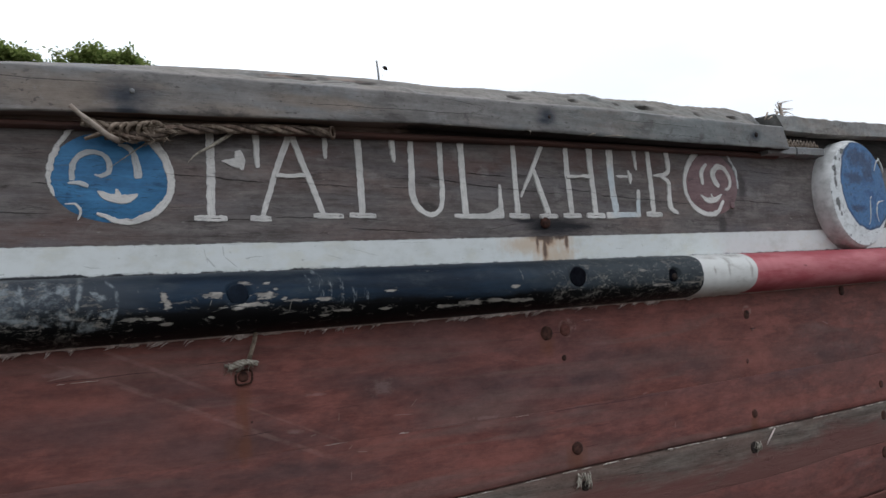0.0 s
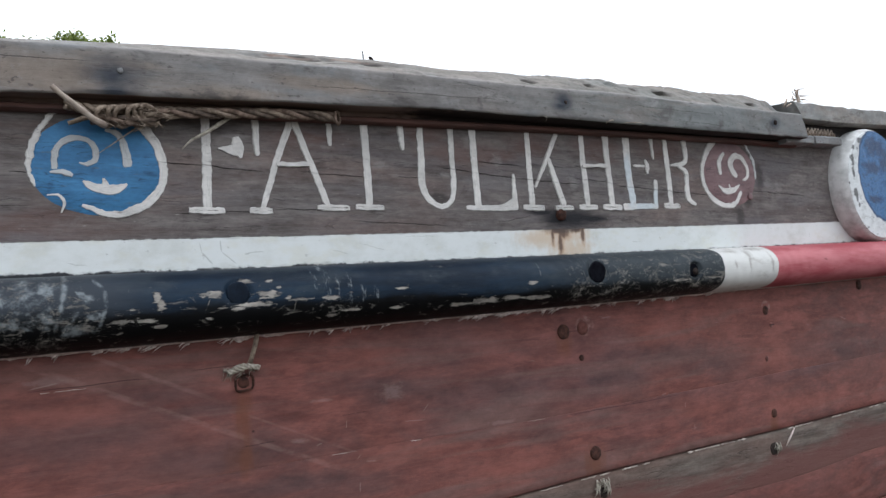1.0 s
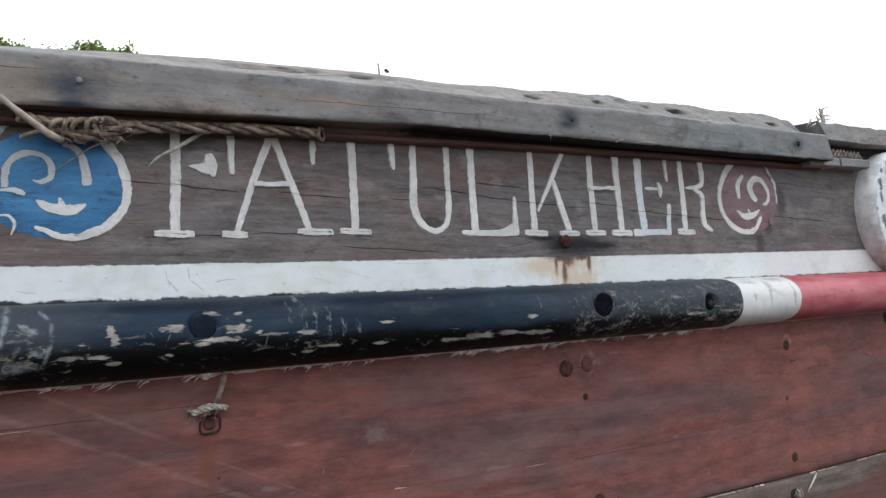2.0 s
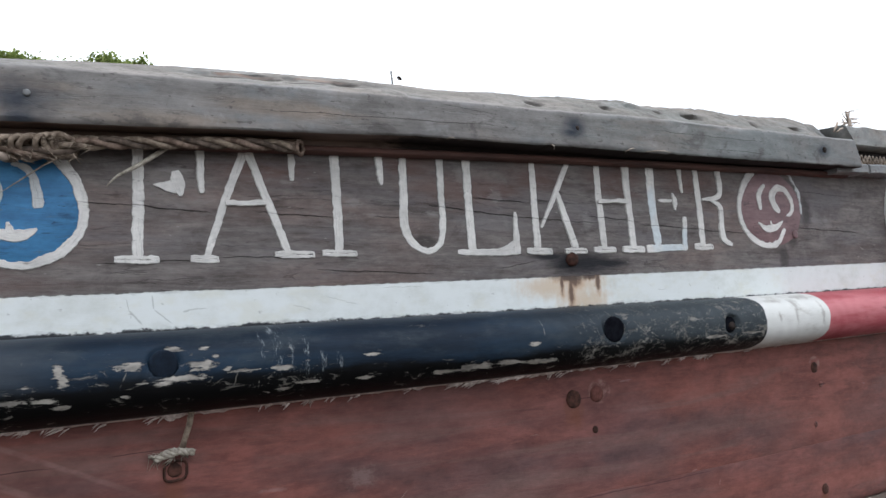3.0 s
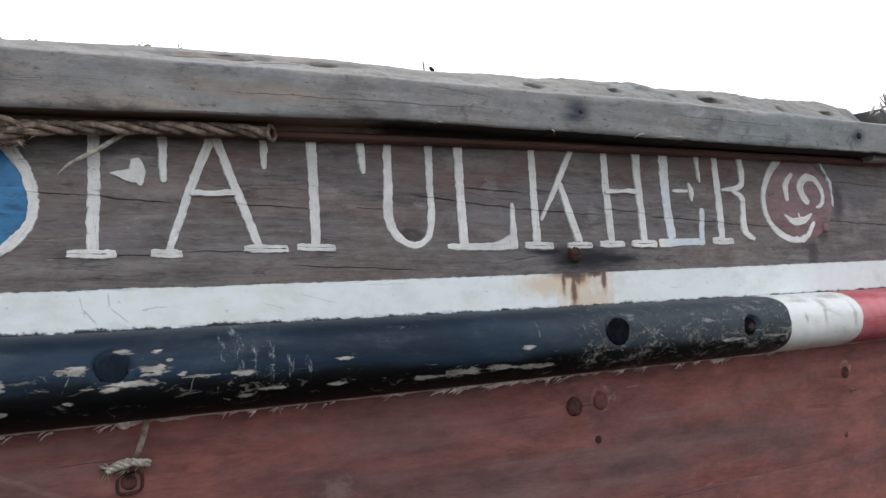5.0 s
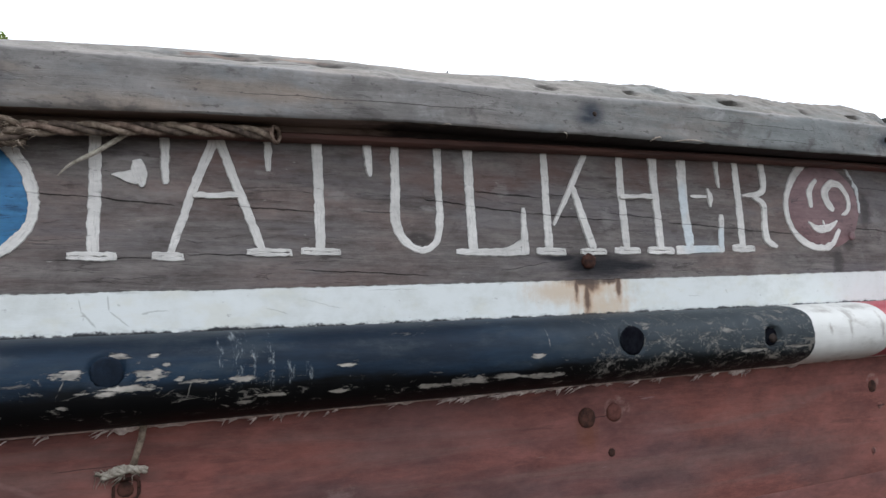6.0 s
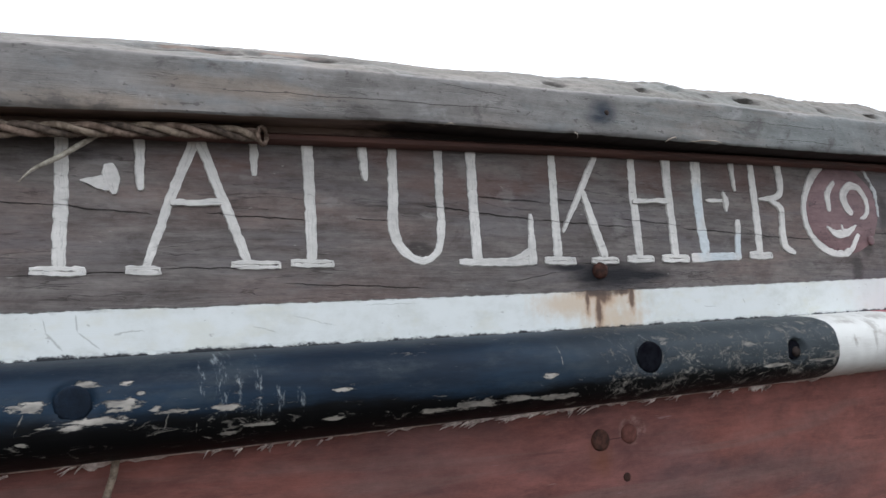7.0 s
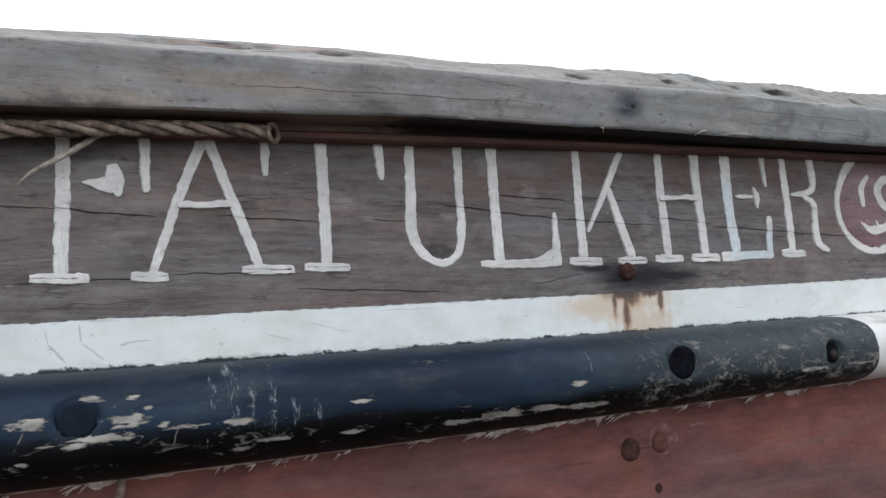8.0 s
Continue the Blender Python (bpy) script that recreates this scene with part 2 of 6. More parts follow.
    colour = blend(nt, step(nt, raw, 0.1, 0.7, 0, 0.8), colour, (0.17, 0.112, 0.090))
    # the dents of the rail are coloured dark too, painting in their shade
    pit = calc(nt, "ADD", spots(nt, [(1.236, 2.212, 0.036, 0.010), (1.452, 2.224, 0.026, 0.009), (1.635, 2.234, 0.012, 0.008), (1.750, 2.231, 0.045, 0.013), (1.985, 2.226, 0.018, 0.008), (2.178, 2.236, 0.034, 0.011), (2.31, 2.245, 0.05, 0.016)]),
               calc(nt, "MULTIPLY", calc(nt, "SUBTRACT", grainy(nt, place(nt, scale=(40, 40, 80)), 1.0, 4), 0.5), 1.6))
    colour = blend(nt, step(nt, pit, 0.1, 0.7, 0, 0.8), colour, (0.045, 0.040, 0.036))
    speck = grainy(nt, place(nt, scale=(60, 60, 110)), 1.0, 2)
    colour = blend(nt, step(nt, speck, 0.64, 0.72, 0, 0.6), colour, (0.06, 0.05, 0.047))
    if tone < 1:
        grime = grainy(nt, place(nt, shift=(7, 7, 1), scale=(17, 17, 26)), 1.0, 7, 0.72)
        colour = blend(nt, step(nt, grime, 0.46, 0.62, 0, 0.6), colour, (0.085, 0.076, 0.070))
    if tone != 1:
        colour = blend(nt, 1.0, colour, (tone * 1.02, tone, tone * 0.96), "MULTIPLY")
    nt.links.new(colour, b.inputs["Base Color"])
    matt(b, 0.85, 0.25)
    relief(nt, b, height, 0.004, 0.8)
    return m


def make_board_wood():
    m, nt, b = material("nameboard_wood_and_white_band")
    colour, height = wood_base(nt, (0.086, 0.071, 0.067), (0.160, 0.141, 0.133), (0.150, 0.108, 0.096), run=(4.0, 1, 34), crack=0.05, hairs=0.45)
    colour = mottle(nt, colour, 0.18, 0.34, (50, 50, 110), (11, 9, 26))
    red = spots(nt, [(1.24, 2.04, 0.14, 0.055), (0.91, 2.055, 0.12, 0.045), (1.49, 2.05, 0.16, 0.055), (1.75, 2.06, 0.2, 0.05), (0.60, 2.02, 0.16, 0.04), (1.06, 2.0, 0.25, 0.06), (-0.05, 1.80, 0.4, 0.05), (0.06, 1.83, 0.1, 0.02)])
    red = calc(nt, "ADD", red, calc(nt, "MULTIPLY", calc(nt, "SUBTRACT", grainy(nt, place(nt, scale=(6, 4, 40)), 1.0, 5), 0.5), 1.2))
    colour = blend(nt, step(nt, red, 0.0, 0.8, 0, 0.6), colour, (0.120, 0.066, 0.056))
    lilac = grainy(nt, place(nt, shift=(8, 3, 6), scale=(2.5, 4, 12)), 1.0, 6, 0.65)
    colour = blend(nt, step(nt, lilac, 0.48, 0.66, 0, 0.6), colour, (0.140, 0.128, 0.134))
    rifts = lines(nt, RIFTS, 0.004, (14, 5, 14))
    colour = blend(nt, calc(nt, "MULTIPLY", rifts, 0.8), colour, (0.016, 0.013, 0.013))
    height = calc(nt, "SUBTRACT", height, calc(nt, "MULTIPLY", rifts, 0.8))
    knot = spots(nt, [(0.948, 1.881, 0.038, 0.020)])
    knot = calc(nt, "ADD", knot, calc(nt, "MULTIPLY", calc(nt, "SUBTRACT", grainy(nt, place(nt, scale=(40, 30, 60)), 1.0, 4), 0.5), 0.8))
    colour = blend(nt, step(nt, knot, 0.0, 0.5, 0, 0.8), colour, (0.040, 0.033, 0.031))
    smear = grainy(nt, place(nt, shift=(1, 5, 1), scale=(11, 9, 16)), 1.0, 7, 0.7, 0.5)
    colour = blend(nt, step(nt, smear, 0.55, 0.72, 0, 0.4), colour, (0.21, 0.195, 0.19))
    colour = blend(nt, step(nt, smear, 0.44, 0.30, 0, 0.5), colour, (0.055, 0.043, 0.041))
    grit = grainy(nt, place(nt, shift=(5, 5, 9), scale=(26, 20, 150)), 1.0, 6, 0.7)
    colour = blend(nt, step(nt, grit, 0.54, 0.68, 0, 0.40), colour, (0.040, 0.033, 0.031))
    colour = blend(nt, step(nt, grit, 0.46, 0.36, 0, 0.35), colour, (0.17, 0.155, 0.148))
    nick = grainy(nt, place(nt, shift=(3, 3, 3), scale=(28, 10, 60)), 1.0, 2)
    colour = blend(nt, step(nt, nick, 0.71, 0.77, 0, 0.6), colour, (0.36, 0.34, 0.32))
    chalk = calc(nt, "ADD", spots(nt, [(0.83, 1.937, 0.06, 0.008), (0.785, 1.965, 0.035, 0.022), (1.045, 2.03, 0.03, 0.04), (0.44, 2.012, 0.06, 0.010), (0.655, 1.998, 0.03, 0.007), (0.97, 1.945, 0.03, 0.012), (1.13, 1.985, 0.035, 0.03), (2.30, 1.96, 0.12, 0.05), (1.39, 1.93, 0.03, 0.05)]),
                 calc(nt, "MULTIPLY", calc(nt, "SUBTRACT", grainy(nt, place(nt, shift=(6, 3, 3), scale=(34, 20, 60)), 1.0, 7, 0.72), 0.5), 2.4))
    colour = blend(nt, step(nt, chalk, 0.25, 0.85, 0, 0.35), colour, (0.27, 0.25, 0.245))
    soot = calc(nt, "ADD", spots(nt, [(1.38, 1.836, 0.11, 0.034), (1.325, 1.838, 0.075, 0.034), (1.44, 1.838, 0.10, 0.017), (1.27, 1.852, 0.07, 0.012)]),
                calc(nt, "MULTIPLY", calc(nt, "SUBTRACT", grainy(nt, place(nt, scale=(14, 10, 60)), 1.0, 5), 0.5), 1.0))
    colour = blend(nt, step(nt, soot, -0.15, 0.75, 0, 0.95), colour, (0.010, 0.010, 0.013))
    ooze = calc(nt, "ADD", spots(nt, [(2.112, 1.850, 0.028, 0.065), (2.16, 1.90, 0.03, 0.03), (2.235, 1.99, 0.03, 0.07)]), calc(nt, "MULTIPLY", calc(nt, "SUBTRACT", grainy(nt, place(nt, shift=(9, 1, 2), scale=(40, 10, 30)), 1.0, 6, 0.7), 0.5), 1.4))
    colour = blend(nt, step(nt, ooze, 0.0, 0.7, 0, 0.65), colour, (0.032, 0.027, 0.027))
    # the white band, its edge following the sheer
    uv = nt.nodes.new("ShaderNodeTexCoord").outputs["UV"]
    u, v, _ = split(nt, uv)
    ragged = calc(nt, "MULTIPLY", calc(nt, "SUBTRACT", grainy(nt, place(nt, scale=(45, 10, 45)), 1.0, 5, 0.7), 0.5), 0.010)
    band = step(nt, calc(nt, "ADD", v, ragged), -0.001, 0.0015, 1.0, 0.0)
    bare = grainy(nt, place(nt, shift=(7, 1, 5), scale=(16, 10, 60)), 1.0, 7, 0.7)
    band = calc(nt, "MULTIPLY", band, step(nt, bare, 0.72, 0.77, 1.0, 0.3))
    grime = grainy(nt, place(nt, shift=(2, 8, 5), scale=(9, 4, 14)), 1.0, 7, 0.7)
    white = blend(nt, step(nt, grime, 0.42, 0.75), (0.635, 0.652, 0.64), (0.52, 0.53, 0.50))
    scuff = lines(nt, [(0.357, 1.775, 0.362, 1.752, 0.0014), (0.359, 1.7555, 0.385, 1.726, 0.0026), (0.400, 1.780, 0.403, 1.752, 0.0022), (0.402, 1.754, 0.436, 1.724, 0.0020), (0.455, 1.750, 0.498, 1.7525, 0.0017), (0.452, 1.748, 0.465, 1.750, 0.003),
                       (0.655, 1.757, 0.697, 1.744, 0.0015), (0.72, 1.770, 0.80, 1.752, 0.0010), (0.84, 1.785, 0.95, 1.788, 0.0009), (0.10, 1.735, 0.14, 1.730, 0.0014), (1.60, 1.772, 1.64, 1.768, 0.0012), (1.716, 1.786, 1.722, 1.776, 0.0022), (0.415, 1.764, 0.420, 1.760, 0.0022)], 0.003, (30, 5, 30))
    white = blend(nt, calc(nt, "MULTIPLY", scuff, 0.42), white, (0.12, 0.13, 0.10))
    yellow = grainy(nt, place(nt, shift=(5, 2, 3), scale=(13, 8, 24)), 1.0, 5, 0.62)
    white = blend(nt, step(nt, yellow, 0.50, 0.68, 0, 0.40), white, (0.58, 0.565, 0.48))
    flyspeck = grainy(nt, place(nt, shift=(1, 4, 1), scale=(60, 20, 80)), 1.0, 3)
    white = blend(nt, step(nt, flyspeck, 0.67, 0.74, 0, 0.5), white, (0.25, 0.24, 0.23))
    # grime gathered along the painted band's two edges
    brim = calc(nt, "ADD", calc(nt, "MAXIMUM", step(nt, v, -0.014, 0.0), step(nt, calc(nt, "MULTIPLY_ADD", u, 0.0052, v), -0.045, -0.064)), calc(nt, "MULTIPLY", calc(nt, "SUBTRACT", grainy(nt, place(nt, shift=(9, 2, 6), scale=(26, 10, 60)), 1.0, 7, 0.72), 0.5), 2.2))
    white = blend(nt, step(nt, brim, 0.85, 1.5, 0, 0.5), white, (0.20, 0.19, 0.185))
    streak = grainy(nt, place(nt, shift=(4, 1, 1), scale=(55, 10, 5)), 1.0, 4)
    patchy = grainy(nt, place(nt, shift=(2, 4, 8), scale=(30, 10, 26)), 1.0, 7, 0.7)
    ragged_rust = calc(nt, "ADD", calc(nt, "MULTIPLY", calc(nt, "SUBTRACT", streak, 0.5), 0.9), calc(nt, "MULTIPLY", calc(nt, "SUBTRACT", patchy, 0.5), 1.6))
    rust = calc(nt, "ADD", spots(nt, [(1.335, 1.785, 0.13, 0.06), (1.365, 1.750, 0.11, 0.05), (1.27, 1.780, 0.12, 0.04)]), ragged_rust)
    white = blend(nt, step(nt, rust, -0.15, 0.9, 0, 0.75), white, (0.52, 0.385, 0.26))
    core = calc(nt, "ADD", spots(nt, [(1.328, 1.770, 0.012, 0.060), (1.338, 1.795, 0.030, 0.024), (1.320, 1.802, 0.045, 0.016), (1.410, 1.792, 0.010, 0.034), (1.39, 1.805, 0.03, 0.010), (1.302, 1.79, 0.009, 0.034)]), calc(nt, "MULTIPLY", ragged_rust, 0.9))
    white = blend(nt, step(nt, core, -0.35, 0.55, 0, 0.6), white, (0.42, 0.245, 0.14))
    white = blend(nt, step(nt, core, 0.12, 0.75, 0, 0.85), white, (0.075, 0.043, 0.033))
    seep = calc(nt, "ADD", spots(nt, [(1.338, 1.805, 0.10, 0.014)]), calc(nt, "MULTIPLY", ragged_rust, 0.8))
    white = blend(nt, step(nt, seep, 0.1, 0.8, 0, 0.7), white, (0.055, 0.042, 0.038))
    slop = calc(nt, "MULTIPLY", calc(nt, "SUBTRACT", grainy(nt, place(nt, shift=(6, 2, 2), scale=(24, 10, 30)), 1.0, 9, 0.78), 0.5), 0.034)
    gap = calc(nt, "MULTIPLY_ADD", u, 0.0052, calc(nt, "ADD", v, slop))
    lower = step(nt, gap, -0.0665, -0.0625, 1.0, 0.0)
    white = blend(nt, lower, white, (0.02, 0.022, 0.026))
    colour = blend(nt, band, colour, white)
    nt.links.new(colour, b.inputs["Base Color"])
    nt.links.new(step(nt, band, 0, 1, 0.82, 0.6), b.inputs["Roughness"])
    b.inputs["Specular IOR Level"].default_value = 0.3
    relief(nt, b, calc(nt, "ADD", calc(nt, "MULTIPLY", height, step(nt, band, 0, 1, 1.0, 0.04)), calc(nt, "MULTIPLY", band, 0.15)), 0.005, 0.9)
    return m


def make_letter_paint(name="old_white_paint", tint=(0.62, 0.592, 0.562), worn=(0.20, 0.185, 0.175), wash=()):
    m, nt, b = material(name)
    uv = nt.nodes.new("ShaderNodeMapping")
    nt.links.new(nt.nodes.new("ShaderNodeTexCoord").outputs["UV"], uv.inputs["Vector"])
    uv.inputs["Scale"].default_value = (26, 3.2, 1)
    bristle = grainy(nt, uv.outputs[0], 1.0, 6, 0.7)
    rub = grainy(nt, place(nt, scale=(34, 10, 90)), 1.0, 7, 0.7)
    tone = grainy(nt, place(nt, shift=(3, 3, 3), scale=(9, 5, 14)), 1.0, 4)
    colour = blend(nt, step(nt, tone, 0.35, 0.7), tint, tuple(c * 0.80 for c in tint))
    colour = blend(nt, step(nt, bristle, 0.50, 0.68, 0, 0.75), colour, tuple(0.48 * c + 0.2 * w for c, w in zip(tint, worn)))
    if wash:
        tinge = calc(nt, "ADD", spots(nt, wash), calc(nt, "MULTIPLY", calc(nt, "SUBTRACT", tone, 0.5), 1.5))
        colour = blend(nt, step(nt, tinge, 0.05, 0.7, 0, 0.42), colour, (0.46, 0.57, 0.64))
    colour = blend(nt, step(nt, rub, 0.59, 0.69, 0, 0.7), colour, worn)
    across = calc(nt, "ABSOLUTE", split(nt, nt.nodes.new("ShaderNodeTexCoord").outputs["UV"])[1])
    rim = calc(nt, "ADD", across, calc(nt, "MULTIPLY", calc(nt, "SUBTRACT", rub, 0.5), 1.2))
    colour = blend(nt, step(nt, rim, 0.90, 1.02, 0, 0.55), colour, worn)
    # dark line painted outside each stroke as the shadow of a carved edge
    colour = blend(nt, step(nt, across, 1.0, 1.12, 0, 0.85), colour, (0.040, 0.033, 0.031))
    colour = mottle(nt, colour, 0.10, 0.14)
    broken = calc(nt, "MULTIPLY", lines(nt, RIFTS[:14], 0.004, (14, 5, 14)), step(nt, tone, 0.30, 0.55))
    colour = blend(nt, calc(nt, "MULTIPLY", broken, 0.75), colour, (0.05, 0.042, 0.04))
    nt.links.new(colour, b.inputs["Base Color"])
    matt(b, 0.7, 0.3)
    relief(nt, b, rub, 0.002, 0.7)
    return m


def make_field_paint(name, tint, shade, worn):
    m, nt, b = material(name)
    run = grainy(nt, place(nt, scale=(4, 4, 46)), 1.0, 7, 0.65)
    rub = grainy(nt, place(nt, shift=(1, 5, 2), scale=(14, 10, 90)), 1.0, 5, 0.7)
    colour = blend(nt, step(nt, run, 0.35, 0.65), tint, shade)
    colour = blend(nt, step(nt, rub, 0.58, 0.72, 0, 0.75), colour, worn)
    thin = grainy(nt, place(nt, shift=(7, 2, 5), scale=(13, 10, 24)), 1.0, 8, 0.72, 0.5)
    colour = blend(nt, step(nt, thin, 0.54, 0.68, 0, 0.6), colour, tuple(0.5 * c for c in shade))
    hair = grainy(nt, place(nt, shift=(2, 7, 5), scale=(7, 9, 52)), 1.0, 3, 0.55, 0.3)
    hair = step(nt, calc(nt, "ABSOLUTE", calc(nt, "SUBTRACT", hair, 0.5)), 0.003, 0.014, 1.0, 0.0)
    colour = blend(nt, calc(nt, "MULTIPLY", hair, step(nt, thin, 0.46, 0.58, 0, 0.7)), colour, tuple(0.3 * c for c in shade))
    colour = mottle(nt, colour, 0.14, 0.22)
    nt.links.new(colour, b.inputs["Base Color"])
    matt(b, 0.6, 0.35)
    relief(nt, b, run, 0.002, 0.7)
    return m


# the dark paint of the strake is worn in two ways: up to SPLIT_X and beyond it
SPLIT_X = 0.95
DRIPS = [(0.563, 1.682, 0.007, 0.040), (0.591, 1.67, 0.011, 0.065), (0.612, 1.66, 0.008, 0.045), (0.641, 1.668, 0.007, 0.055), (0.592, 1.705, 0.018, 0.016), (0.67, 1.645, 0.010, 0.025), (0.70, 1.645, 0.008, 0.02)]
SCRUB = [(0.136, 1.700, 0.155, 1.672, 0.006), (0.155, 1.676, 0.157, 1.635, 0.006), (0.157, 1.640, 0.142, 1.604, 0.006), (0.092, 1.706, 0.083, 1.645, 0.008), (0.084, 1.652, 0.070, 1.594, 0.008), (0.112, 1.640, 0.082, 1.592, 0.006),
                       (0.046, 1.688, 0.070, 1.672, 0.012), (0.062, 1.650, 0.062, 1.612, 0.010), (0.104, 1.672, 0.138, 1.652, 0.008), (0.020, 1.700, 0.034, 1.640, 0.007), (-0.02, 1.70, -0.01, 1.63, 0.006), (-0.06, 1.62, 0.03, 1.612, 0.008)]
SMUDGE = [(0.060, 1.675, 0.025, 0.022), (0.130, 1.656, 0.018, 0.014), (0.062, 1.622, 0.028, 0.022), (0.105, 1.601, 0.045, 0.014), (0.137, 1.624, 0.018, 0.010), (0.022, 1.655, 0.03, 0.05), (0.005, 1.615, 0.05, 0.016), (-0.05, 1.66, 0.05, 0.05)]
SCARS = [(1.391, 1.697, 1.408, 1.685, 0.0016), (1.405, 1.690, 1.418, 1.664, 0.0020), (1.388, 1.654, 1.398, 1.635, 0.0018), (1.398, 1.640, 1.394, 1.614, 0.0018), (1.378, 1.640, 1.384, 1.612, 0.0014), (1.408, 1.648, 1.400, 1.622, 0.0014),
                       (1.512, 1.682, 1.508, 1.655, 0.0016), (1.503, 1.727, 1.515, 1.716, 0.0022), (1.490, 1.729, 1.512, 1.727, 0.0016), (1.540, 1.638, 1.556, 1.662, 0.0014), (1.596, 1.645, 1.610, 1.654, 0.0022), (1.562, 1.650, 1.566, 1.632, 0.0016),
                       (1.620, 1.662, 1.700, 1.658, 0.0030), (1.730, 1.646, 1.80, 1.650, 0.0022), (1.150, 1.704, 1.149, 1.672, 0.0014), (1.28, 1.711, 1.300, 1.650, 0.0013), (1.286, 1.636, 1.31, 1.644, 0.0016), (1.62, 1.690, 1.66, 1.697, 0.0020),
                       (1.68, 1.727, 1.735, 1.722, 0.0035), (1.44, 1.620, 1.46, 1.640, 0.0014), (1.472, 1.632, 1.50, 1.628, 0.0018), (0.500, 1.611, 0.512, 1.622, 0.0013), (0.512, 1.615, 0.52, 1.640, 0.0013), (0.489, 1.6115, 0.513, 1.613, 0.0020), (0.590, 1.612, 0.603, 1.602, 0.0022), (0.556, 1.622, 0.556, 1.605, 0.0016), (0.604, 1.602, 0.625, 1.612, 0.0018), (0.630, 1.622, 0.660, 1.618, 0.0020), (0.575, 1.640, 0.612, 1.642, 0.0030), (0.345, 1.652, 0.334, 1.622, 0.0020)]
CHIPS = [
    (0.347, 1.656, 0.027, 0.008), (0.456, 1.654, 0.032, 0.009), (0.405, 1.627, 0.026, 0.006), (0.430, 1.633, 0.040, 0.008),
    (0.418, 1.682, 0.018, 0.005), (0.484, 1.667, 0.007, 0.004), (0.527, 1.640, 0.026, 0.005), (0.503, 1.645, 0.010, 0.006), (0.595, 1.640, 0.020, 0.006),
    (0.764, 1.654, 0.017, 0.004), (0.755, 1.6126, 0.022, 0.004), (0.991, 1.618, 0.050, 0.008), (0.921, 1.612, 0.033, 0.005),
    (1.058, 1.622, 0.034, 0.007), (1.140, 1.619, 0.056, 0.006), (1.126, 1.656, 0.018, 0.006), (0.600, 1.603, 0.018, 0.004), (0.640, 1.612, 0.030, 0.004),
    (0.466, 1.681, 0.010, 0.004), (1.655, 1.648, 0.040, 0.005), (1.778, 1.652, 0.043, 0.004), (0.246, 1.655, 0.009, 0.016), (0.252, 1.640, 0.011, 0.012),
    (0.181, 1.611, 0.026, 0.005), (0.226, 1.611, 0.020, 0.004), (0.201, 1.633, 0.014, 0.003), (0.251, 1.599, 0.014, 0.005), (0.366, 1.629, 0.014, 0.003), (0.343, 1.609, 0.008, 0.004),
]


